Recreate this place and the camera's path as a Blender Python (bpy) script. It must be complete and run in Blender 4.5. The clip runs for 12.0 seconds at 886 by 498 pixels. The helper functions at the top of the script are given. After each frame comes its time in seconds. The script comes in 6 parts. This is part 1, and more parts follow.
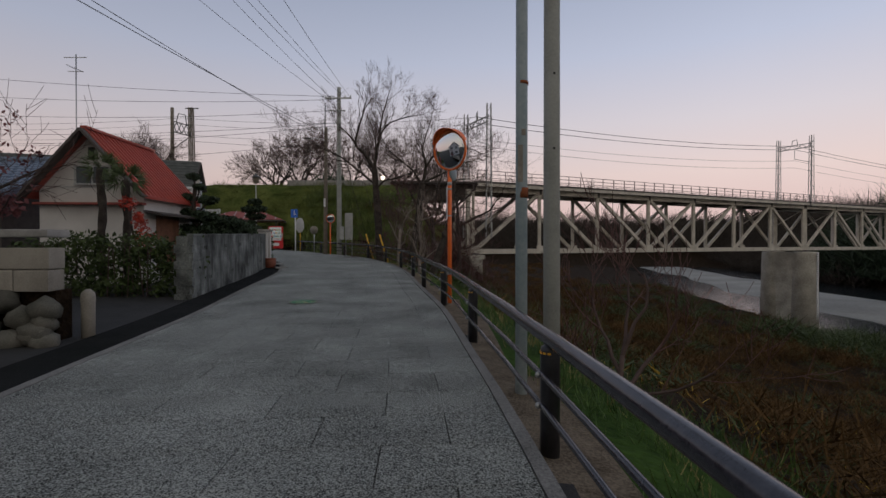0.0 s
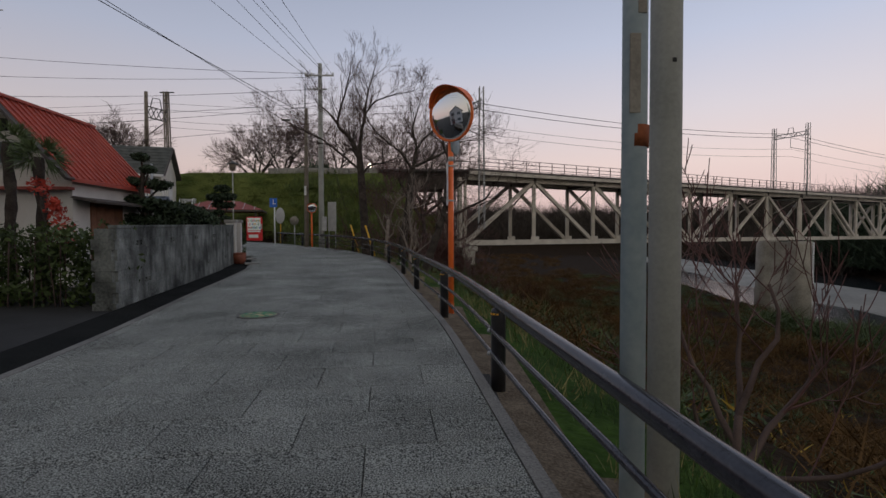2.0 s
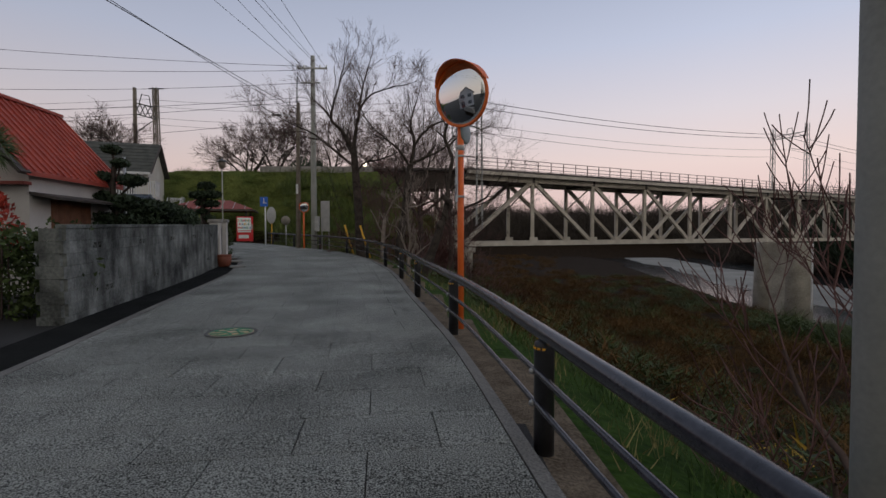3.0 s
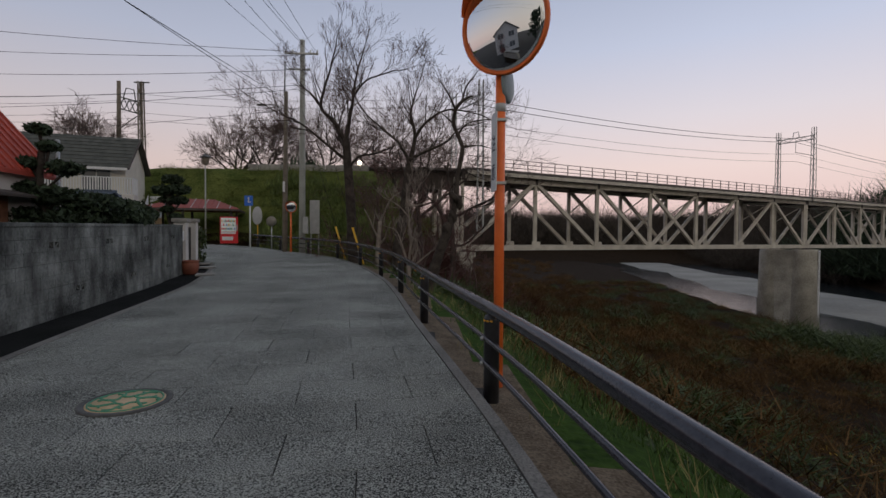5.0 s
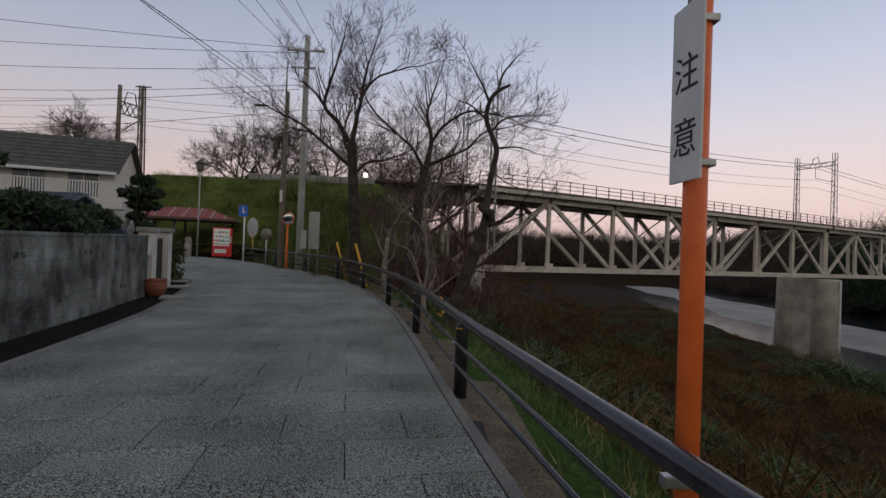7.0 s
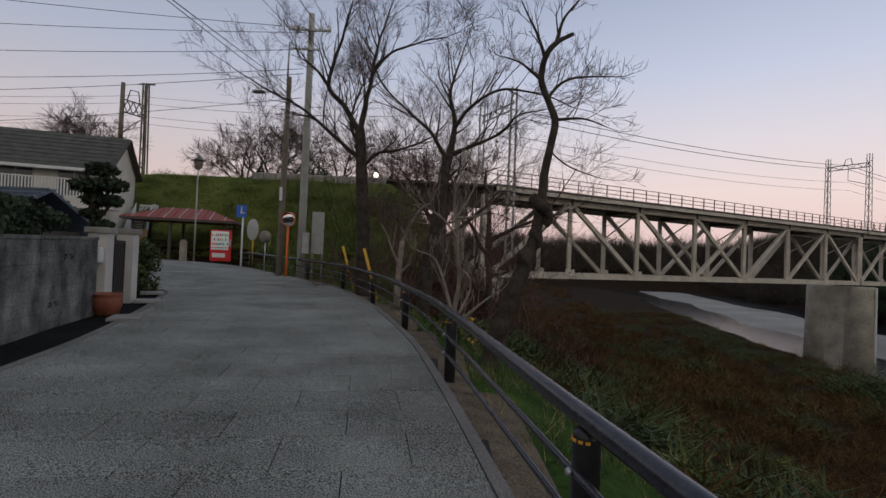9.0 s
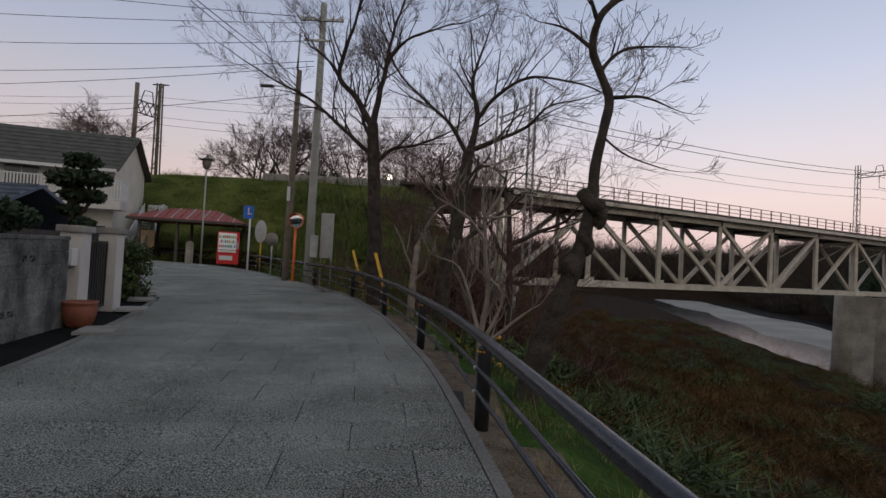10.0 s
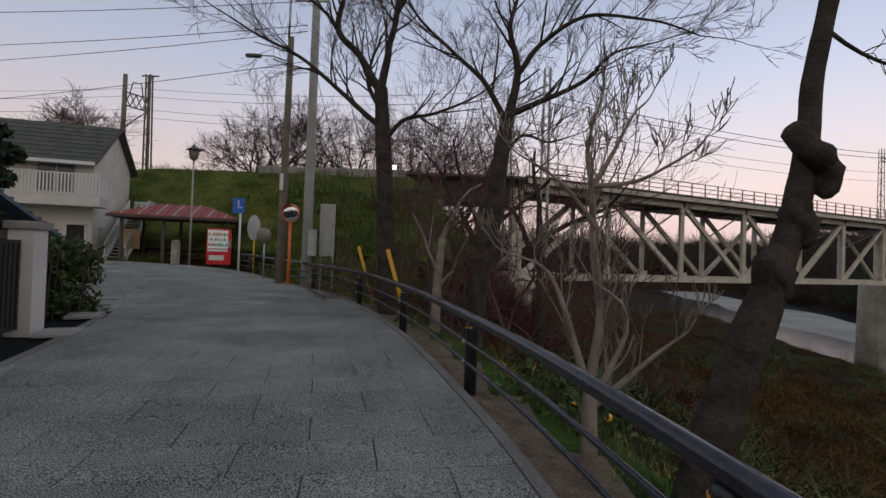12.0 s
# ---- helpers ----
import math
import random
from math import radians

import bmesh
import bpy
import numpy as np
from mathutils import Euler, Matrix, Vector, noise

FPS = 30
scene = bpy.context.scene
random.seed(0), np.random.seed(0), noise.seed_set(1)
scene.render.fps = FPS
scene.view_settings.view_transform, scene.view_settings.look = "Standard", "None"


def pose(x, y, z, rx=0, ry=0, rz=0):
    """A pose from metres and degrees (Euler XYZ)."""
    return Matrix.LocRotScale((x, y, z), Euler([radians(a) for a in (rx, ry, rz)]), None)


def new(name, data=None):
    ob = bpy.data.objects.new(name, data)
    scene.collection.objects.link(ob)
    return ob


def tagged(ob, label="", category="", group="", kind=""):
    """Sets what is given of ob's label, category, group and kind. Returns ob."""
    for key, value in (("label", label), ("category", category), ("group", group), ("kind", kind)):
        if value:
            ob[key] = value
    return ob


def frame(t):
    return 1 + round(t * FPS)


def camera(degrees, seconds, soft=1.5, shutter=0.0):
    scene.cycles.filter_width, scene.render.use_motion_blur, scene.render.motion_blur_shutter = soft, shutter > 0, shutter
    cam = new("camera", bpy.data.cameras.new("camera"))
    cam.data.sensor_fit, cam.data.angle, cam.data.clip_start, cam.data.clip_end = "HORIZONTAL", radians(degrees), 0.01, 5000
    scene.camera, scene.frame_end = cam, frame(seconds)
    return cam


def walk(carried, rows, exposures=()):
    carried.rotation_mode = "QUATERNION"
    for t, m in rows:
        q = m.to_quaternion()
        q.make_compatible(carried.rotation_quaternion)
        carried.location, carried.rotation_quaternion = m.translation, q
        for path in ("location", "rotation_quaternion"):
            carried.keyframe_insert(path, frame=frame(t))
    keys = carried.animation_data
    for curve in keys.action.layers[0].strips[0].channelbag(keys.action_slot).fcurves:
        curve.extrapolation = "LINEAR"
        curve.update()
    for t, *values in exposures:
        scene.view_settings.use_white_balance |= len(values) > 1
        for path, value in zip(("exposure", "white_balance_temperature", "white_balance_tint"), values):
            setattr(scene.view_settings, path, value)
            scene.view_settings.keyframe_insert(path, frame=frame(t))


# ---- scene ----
cam = camera(84.0, 12.0)
METRES, EYE, CLIMB = 16.2, 1.38, 0.6
ROWS = [
    (0.0, 0.0, 0.0, 0.0, -0.0, -0.66, 0.01),
    (0.5, -0.0028, 0.0369, 0.001, -1.14, -1.39, 0.04),
    (1.0, -0.0026, 0.0761, 0.0021, -1.32, -1.83, 0.2),
    (1.5, -0.0102, 0.1145, 0.0023, -1.01, -1.78, 0.21),
    (2.0, -0.0114, 0.1545, 0.0042, -1.3, -1.75, 0.21),
    (2.5, -0.0181, 0.1923, 0.0056, -1.48, -1.73, 0.12),
    (3.0, -0.022, 0.2332, 0.0062, -1.9, -1.7, 0.1),
    (5.0, -0.0369, 0.3934, 0.0098, -2.47, -1.34, -0.42),
    (5.5, -0.0436, 0.4362, 0.0107, -2.44, -0.78, -0.71),
    (6.0, -0.0507, 0.4768, 0.0128, -2.44, 0.02, -1.1),
    (6.5, -0.0564, 0.518, 0.0172, -2.42, 0.65, -1.61),
    (8.5, -0.0735, 0.6895, 0.0265, -1.4, 0.7, -3.02),
    (9.0, -0.0811, 0.7313, 0.0289, -1.02, 1.08, -2.32),
    (9.5, -0.0825, 0.7738, 0.0315, -0.19, 1.67, -2.62),
    (10.0, -0.0907, 0.8163, 0.0323, 0.43, 1.57, -3.02),
    (10.5, -0.0967, 0.8607, 0.0333, 0.62, 1.65, -2.8),
    (11.0, -0.1093, 0.9033, 0.0351, 1.06, 1.57, -2.74),
    (11.5, -0.1178, 0.9463, 0.0354, 0.96, 1.35, -2.34),
    (12.0, -0.1296, 0.988, 0.0351, 0.7, 0.99, -2.0),
]
walk(cam, [(t, pose(METRES * x, METRES * y, EYE + CLIMB * METRES * z, 90 + pitch, roll, yaw)) for t, x, y, z, yaw, pitch, roll in ROWS],
     exposures=((0.0, 0.0), (3.0, 0.08), (6.5, 0.10), (9.5, 0.15), (12.0, 0.28)))

# dusk sky: pink belt over the horizon, blue above, brighter and warmer where the sun has set (behind the walker)
world = bpy.data.worlds.new("dusk")
scene.world = world
world.use_nodes = True
wn, wl = world.node_tree.nodes, world.node_tree.links
wco = wn.new("ShaderNodeTexCoord")
wsep = wn.new("ShaderNodeSeparateXYZ")
wl.new(wco.outputs["Generated"], wsep.inputs[0])
wr = wn.new("ShaderNodeValToRGB")
wl.new(wsep.outputs["Z"], wr.inputs[0])
SKY = [(0.0, (0.50, 0.42, 0.43)), (0.05, (0.77, 0.56, 0.53)), (0.13, (0.82, 0.66, 0.63)), (0.22, (0.71, 0.655, 0.70)),
       (0.34, (0.53, 0.57, 0.71)), (0.5, (0.35, 0.405, 0.545)), (1.0, (0.22, 0.255, 0.325))]
while len(wr.color_ramp.elements) < len(SKY):
    wr.color_ramp.elements.new(0.5)
for el, (p, c) in zip(wr.color_ramp.elements, SKY):
    el.position, el.color = p, (*c, 1)
west = wn.new("ShaderNodeMapRange")
west.inputs["From Min"].default_value, west.inputs["From Max"].default_value = 0.2, -1.0
west.inputs["To Min"].default_value, west.inputs["To Max"].default_value = 0.0, 1.0
wl.new(wsep.outputs["Y"], west.inputs["Value"])
wmix = wn.new("ShaderNodeMix")
wmix.data_type = "RGBA"
wl.new(west.outputs[0], wmix.inputs["Factor"])
wl.new(wr.outputs[0], wmix.inputs["A"])
wmix.inputs["B"].default_value = (0.66, 0.60, 0.52, 1)
# the sky is a little deeper towards the left of the walk
across = wn.new("ShaderNodeMapRange")
across.inputs["From Min"].default_value, across.inputs["From Max"].default_value = -0.8, 0.5
across.inputs["To Min"].default_value, across.inputs["To Max"].default_value = 0.70, 0.98
wl.new(wsep.outputs["X"], across.inputs["Value"])
wl.new(across.outputs[0], wn["Background"].inputs[1])
wl.new(wmix.outputs["Result"], wn["Background"].inputs[0])


# ---------------------------------------------------------------- materials
def mat(name, c1, c2, rough=0.8, scale=6.0, bump=0.3, metal=0.0, fine=60.0, vary=0.0, contrast=0.5, dist=0.01, tight=1.0):
    """Two-scale procedural surface between two base colours; vary: brightness spread from piece to piece."""
    m = bpy.data.materials.new(name)
    m.use_nodes = True
    n, l = m.node_tree.nodes, m.node_tree.links
    b = n["Principled BSDF"]
    geo = n.new("ShaderNodeNewGeometry")
    big, small = n.new("ShaderNodeTexNoise"), n.new("ShaderNodeTexNoise")
    big.inputs["Scale"].default_value, small.inputs["Scale"].default_value = scale, fine
    big.inputs["Detail"].default_value, small.inputs["Detail"].default_value = 6, 4
    l.new(geo.outputs["Position"], big.inputs["Vector"])
    l.new(geo.outputs["Position"], small.inputs["Vector"])
    add = n.new("ShaderNodeMath")
    add.operation = "ADD"
    half = n.new("ShaderNodeMath")
    half.operation = "MULTIPLY"
    half.inputs[1].default_value = contrast
    l.new(small.outputs[0], half.inputs[0])
    l.new(big.outputs[0], add.inputs[0])
    l.new(half.outputs[0], add.inputs[1])
    rng = n.new("ShaderNodeMapRange")
    rng.inputs["From Min"].default_value, rng.inputs["From Max"].default_value = 0.5 + contrast * 0.5 - (0.2 + contrast * 0.15) * tight, 0.5 + contrast * 0.5 + (0.2 + contrast * 0.15) * tight
    l.new(add.outputs[0], rng.inputs["Value"])
    mix = n.new("ShaderNodeMix")
    mix.data_type = "RGBA"
    l.new(rng.outputs[0], mix.inputs["Factor"])
    mix.inputs["A"].default_value, mix.inputs["B"].default_value = (*c1, 1), (*c2, 1)
    out = mix.outputs["Result"]
    if vary:
        info = n.new("ShaderNodeObjectInfo")
        isl = n.new("ShaderNodeMath")
        isl.operation = "ADD"
        l.new(info.outputs["Random"], isl.inputs[0])
        l.new(geo.outputs["Random Per Island"], isl.inputs[1])
        fr = n.new("ShaderNodeMath")
        fr.operation = "FRACT"
        l.new(isl.outputs[0], fr.inputs[0])
        r2 = n.new("ShaderNodeMapRange")
        r2.inputs["To Min"].default_value, r2.inputs["To Max"].default_value = 1 - vary, 1 + vary
        l.new(fr.outputs[0], r2.inputs["Value"])
        hsv = n.new("ShaderNodeHueSaturation")
        l.new(r2.outputs[0], hsv.inputs["Value"])
        l.new(out, hsv.inputs["Color"])
        out = hsv.outputs[0]
    l.new(out, b.inputs["Base Color"])
    b.inputs["Roughness"].default_value, b.inputs["Metallic"].default_value = rough, metal
    b.inputs["Specular IOR Level"].default_value = 0.08 if rough >= 0.95 else (0.3 if rough >= 0.9 else 0.5)
    if bump:
        bp = n.new("ShaderNodeBump")
        bp.inputs["Strength"].default_value, bp.inputs["Distance"].default_value = bump, dist
        l.new(add.outputs[0], bp.inputs["Height"])
        l.new(bp.outputs[0], b.inputs["Normal"])
    return m


def glossy(name, c, rough, metal=1.0):
    m = bpy.data.materials.new(name)
    m.use_nodes = True
    b = m.node_tree.nodes["Principled BSDF"]
    b.inputs["Base Color"].default_value, b.inputs["Roughness"].default_value, b.inputs["Metallic"].default_value = (*c, 1), rough, metal
    return m


def glow(name, c, power):
    m = glossy(name, c, 0.4, 0.0)
    b = m.node_tree.nodes["Principled BSDF"]
    b.inputs["Emission Color"].default_value, b.inputs["Emission Strength"].default_value = (*c, 1), power
    return m


PAVER = mat("paver", (0.012, 0.0145, 0.014), (0.50, 0.525, 0.495), 0.9, 0.9, 1.0, fine=100, vary=0.08, contrast=4.5, dist=0.006, tight=0.62)
JOINT = mat("joint_sand", (0.03, 0.03, 0.03), (0.07, 0.065, 0.06), 0.95, 3, 0.3)
ASPHALT = mat("asphalt", (0.014, 0.0145, 0.015), (0.045, 0.045, 0.045), 0.9, 1.2, 0.4, fine=90, contrast=1.2)
GUTTER = mat("old_black_asphalt", (0.006, 0.007, 0.007), (0.02, 0.021, 0.021), 1.0, 1.5, 0.6, fine=70, contrast=1.0)
KERB = mat("kerb_concrete", (0.20, 0.195, 0.185), (0.36, 0.35, 0.33), 0.9, 3, 0.4, vary=0.08)
SOIL = mat("bank", (0.008, 0.006, 0.004), (0.042, 0.027, 0.016), 1.0, 0.8, 1.0, fine=9, contrast=1.0, dist=0.1)
GRAVEL = mat("gravel_soil", (0.06, 0.047, 0.034), (0.24, 0.195, 0.145), 1.0, 4, 0.8, fine=45, contrast=1.3, dist=0.02)
LUSH = mat("green_slope", (0.010, 0.026, 0.005), (0.055, 0.105, 0.02), 1.0, 0.9, 0.8, fine=12, contrast=1.0, dist=0.05)
GRASS = mat("grass_slope", (0.035, 0.06, 0.014), (0.17, 0.19, 0.055), 1.0, 0.6, 0.8, fine=8, contrast=1.0, dist=0.08)
BLACK = mat("black_paint", (0.008, 0.008, 0.01), (0.028, 0.028, 0.032), 0.32, 9, 0.08)
RAILM = mat("dark_rail", (0.012, 0.012, 0.018), (0.04, 0.04, 0.05), 0.22, 14, 0.1)
ORANGE = mat("orange_paint", (0.75, 0.13, 0.02), (0.90, 0.20, 0.04), 0.45, 9, 0.08)
REFLECT = mat("amber_reflector", (0.85, 0.38, 0.02), (0.95, 0.5, 0.05), 0.3, 30, 0)
MIRROR = glossy("mirror", (0.82, 0.85, 0.87), 0.02)
ZINC = mat("zinc", (0.30, 0.31, 0.32), (0.48, 0.49, 0.49), 0.4, 12, 0.1, metal=0.8)
BLUEPIPE = mat("pale_blue_pipe", (0.22, 0.29, 0.32), (0.38, 0.44, 0.46), 0.55, 3, 0.15, fine=25)
RUST = mat("rust", (0.10, 0.03, 0.012), (0.32, 0.10, 0.04), 0.9, 9, 0.5)
CONCPOLE = mat("pole_concrete", (0.27, 0.28, 0.26), (0.42, 0.43, 0.40), 0.85, 2, 0.25, fine=40)
WOODPOLE = mat("wood_pole", (0.13, 0.11, 0.09), (0.25, 0.22, 0.18), 0.9, 3, 0.4)
def streaked(name, dark, pale):
    """Weathered concrete with stains that run down and soft blotches."""
    m = mat(name, dark, pale, 0.92, 1.2, 0.6, fine=22, vary=0.10, contrast=0.45)
    n, l = m.node_tree.nodes, m.node_tree.links
    geo, mapn, run = n.new("ShaderNodeNewGeometry"), n.new("ShaderNodeMapping"), n.new("ShaderNodeTexNoise")
    mapn.inputs["Scale"].default_value = (2.2, 2.2, 1.1)
    run.inputs["Scale"].default_value, run.inputs["Detail"].default_value = 1.3, 7
    l.new(geo.outputs["Position"], mapn.inputs[0])
    l.new(mapn.outputs[0], run.inputs["Vector"])
    rng_ = n.new("ShaderNodeMapRange")
    rng_.inputs["From Min"].default_value, rng_.inputs["From Max"].default_value = 0.36, 0.62
    rng_.inputs["To Min"].default_value, rng_.inputs["To Max"].default_value = 0.4, 1.2
    l.new(run.outputs[0], rng_.inputs["Value"])
    hsv = n.new("ShaderNodeHueSaturation")
    b = n["Principled BSDF"]
    src_ = b.inputs["Base Color"].links[0].from_socket
    l.new(src_, hsv.inputs["Color"])
    l.new(rng_.outputs[0], hsv.inputs["Value"])
    l.new(hsv.outputs[0], b.inputs["Base Color"])
    return m


WALLC = streaked("stained_block_wall", (0.03, 0.034, 0.034), (0.27, 0.29, 0.275))
STRIP = mat("edge_strip_concrete", (0.09, 0.09, 0.088), (0.27, 0.265, 0.25), 0.9, 1.5, 0.5, fine=60, contrast=1.6)
STONE = mat("pale_cut_stone", (0.20, 0.185, 0.16), (0.40, 0.37, 0.32), 0.9, 2, 0.5, vary=0.10)
ROCK = mat("mossy_rock", (0.05, 0.055, 0.045), (0.17, 0.16, 0.14), 0.95, 3, 0.6, vary=0.2)
WHITE = mat("white_plaster", (0.50, 0.48, 0.46), (0.68, 0.66, 0.63), 0.85, 1.2, 0.15)
CREAM = mat("cream_wall", (0.60, 0.57, 0.49), (0.74, 0.71, 0.63), 0.85, 1.2, 0.15)
REDROOF = mat("red_metal_roof", (0.30, 0.045, 0.03), (0.48, 0.09, 0.06), 0.5, 2.5, 0.15)
DARKTRIM = mat("dark_trim", (0.05, 0.04, 0.04), (0.10, 0.085, 0.075), 0.7, 6, 0.2)
REDTRIM = mat("red_brown_trim", (0.20, 0.04, 0.03), (0.34, 0.08, 0.06), 0.6, 4, 0.1)
BROWN = mat("brown_boards", (0.13, 0.055, 0.03), (0.24, 0.11, 0.06), 0.75, 5, 0.3, vary=0.15)
SLATE = mat("dark_slate_roof", (0.045, 0.05, 0.045), (0.10, 0.105, 0.095), 0.85, 2, 0.3, vary=0.1)
BLUETILE = mat("blue_grey_tile", (0.06, 0.085, 0.13), (0.14, 0.18, 0.24), 0.35, 3, 0.2, vary=0.12)
PANE = glossy("window_pane", (0.10, 0.11, 0.12), 0.08, 0.0)
DARK = mat("dark_opening", (0.012, 0.012, 0.013), (0.03, 0.03, 0.03), 0.8, 3, 0)
TRUSS = mat("grey_white_steel", (0.38, 0.345, 0.29), (0.66, 0.62, 0.54), 0.65, 0.9, 0.15, fine=8)
DECK = mat("weathered_deck_steel", (0.05, 0.045, 0.045), (0.15, 0.13, 0.125), 0.8, 1.2, 0.2)
FENCE = mat("rail_fence_steel", (0.16, 0.12, 0.12), (0.28, 0.22, 0.21), 0.7, 3, 0.1)
GIRDER = mat("brown_girder", (0.035, 0.028, 0.025), (0.09, 0.07, 0.06), 0.8, 1.5, 0.2)
PIER = mat("pier_concrete", (0.25, 0.235, 0.20), (0.56, 0.535, 0.47), 0.9, 0.5, 0.3, fine=5, contrast=0.6)
WATER = mat("river_water", (0.012, 0.016, 0.018), (0.03, 0.036, 0.04), 0.14, 0.3, 0.35, fine=2, dist=0.12)
BAR = mat("gravel_bar", (0.22, 0.22, 0.205), (0.40, 0.395, 0.37), 0.95, 0.06, 0.3, fine=1.5)
BARK = mat("cherry_bark", (0.026, 0.022, 0.020), (0.095, 0.08, 0.07), 0.95, 5, 0.9, fine=30, dist=0.03)
TWIG = mat("twig", (0.07, 0.05, 0.045), (0.15, 0.11, 0.10), 0.95, 4, 0.2)
REDTWIG = mat("red_shoot", (0.075, 0.035, 0.032), (0.17, 0.085, 0.075), 0.8, 4, 0.1)
PALEBARK = mat("pale_bark", (0.17, 0.14, 0.12), (0.36, 0.31, 0.27), 0.95, 6, 0.6)
BRUSH = mat("brown_brush", (0.008, 0.005, 0.0022), (0.185, 0.108, 0.046), 1.0, 0.55, 0, vary=0.5)
REDBRUSH = mat("red_brown_brush", (0.03, 0.014, 0.013), (0.085, 0.04, 0.034), 1.0, 1.0, 0, vary=0.4)
LEAF = mat("green_leaf", (0.016, 0.034, 0.007), (0.075, 0.11, 0.025), 0.7, 2, 0, vary=0.4)
GRASSBLADE = mat("grass_blade", (0.02, 0.055, 0.008), (0.09, 0.16, 0.03), 0.7, 2, 0, vary=0.4)
GREENSHRUB = mat("bright_shrub_leaf", (0.04, 0.075, 0.012), (0.16, 0.20, 0.045), 0.7, 1, 0, vary=0.4)
DRYGRASS = mat("dry_grass", (0.16, 0.14, 0.05), (0.36, 0.30, 0.14), 0.9, 2, 0, vary=0.35)
YELLOW = mat("yellow_leaf", (0.35, 0.22, 0.02), (0.55, 0.38, 0.05), 0.8, 3, 0, vary=0.25)
PINE = mat("pine_needles", (0.012, 0.025, 0.012), (0.04, 0.065, 0.03), 0.8, 3, 0, vary=0.35)
MAPLE = mat("red_maple_leaf", (0.25, 0.02, 0.015), (0.50, 0.06, 0.03), 0.7, 3, 0, vary=0.3)
PLUMLEAF = mat("dull_plum_leaf", (0.10, 0.03, 0.035), (0.22, 0.08, 0.08), 0.8, 3, 0, vary=0.3)
PALM = mat("palm_frond", (0.04, 0.07, 0.025), (0.12, 0.16, 0.06), 0.7, 3, 0, vary=0.3)
FARTREE = mat("far_wood", (0.035, 0.030, 0.026), (0.10, 0.085, 0.072), 1.0, 0.3, 0, vary=0.3)
VENDRED = mat("vending_red", (0.55, 0.012, 0.02), (0.70, 0.03, 0.04), 0.35, 2, 0)
PANELW = glow("lit_vending_panel", (0.62, 0.68, 0.66), 0.12)
SIGNBLUE = mat("sign_blue", (0.015, 0.10, 0.50), (0.03, 0.16, 0.62), 0.5, 4, 0)
SIGNWHITE = mat("sign_white", (0.62, 0.64, 0.65), (0.74, 0.75, 0.76), 0.5, 4, 0.05)
SIGNGREY = mat("sign_back_grey", (0.36, 0.37, 0.37), (0.50, 0.50, 0.50), 0.6, 4, 0.05)
YELLOWP = mat("yellow_guard", (0.62, 0.33, 0.01), (0.78, 0.45, 0.03), 0.5, 6, 0.05)
TERRA = mat("terracotta", (0.16, 0.05, 0.03), (0.30, 0.10, 0.06), 0.5, 5, 0.2)
COVERT = mat("cover_tan", (0.42, 0.30, 0.18), (0.60, 0.44, 0.28), 0.6, 7, 0.2)
COVERG = mat("cover_green", (0.04, 0.20, 0.12), (0.09, 0.30, 0.18), 0.6, 7, 0.2)
IRON = mat("cast_iron", (0.035, 0.035, 0.035), (0.09, 0.09, 0.085), 0.6, 12, 0.3)
CABLE = mat("cable", (0.015, 0.015, 0.018), (0.035, 0.035, 0.04), 0.7, 5, 0)
LIT = glow("far_lamp", (1.0, 0.86, 0.68), 3.0)
INK = mat("ink", (0.01, 0.012, 0.03), (0.02, 0.02, 0.05), 0.7, 5, 0)


# ---------------------------------------------------------------- mesh helpers
def part(name, bm, material, parent=None, label=""):
    me = bpy.data.meshes.new(name)
    bm.to_mesh(me)
    bm.free()
    me.materials.append(material)
    ob = new(name, me)
    if parent is not None:
        ob.parent = parent
    if label:
        ob["label"] = label
    return ob


def thing(name, label, category, group="", at=None, kind=""):
    ob = new(name)
    ob.empty_display_size = 0.2
    if at is not None:
        ob.matrix_basis = at
    return tagged(ob, label, category, group, kind)


def boxes(*specs, bevel=0.0):
    """(centre, size[, rotation matrix]) boxes in one bmesh."""
    bm = bmesh.new()
    for s in specs:
        m = Matrix.Translation(s[0]) @ (s[2] if len(s) > 2 else Matrix()) @ Matrix.Diagonal((*s[1], 1))
        bmesh.ops.create_cube(bm, size=1, matrix=m)
    if bevel:
        bmesh.ops.bevel(bm, geom=bm.edges[:], offset=bevel, segments=2, profile=0.7, affect="EDGES")
    return bm


def beam(a, b, w, h=None, bm=None, up=(0, 0, 1)):
    """A square bar from a to b."""
    bm = bm or bmesh.new()
    a, b = Vector(a), Vector(b)
    d = b - a
    z = d.normalized()
    x = z.cross(Vector(up))
    x = x.normalized() if x.length > 1e-4 else Vector((1, 0, 0))
    y = z.cross(x)
    m = Matrix((x, y, z)).transposed().to_4x4()
    bmesh.ops.create_cube(bm, size=1, matrix=Matrix.Translation((a + b) / 2) @ m @ Matrix.Diagonal((w, h or w, d.length, 1)))
    return bm


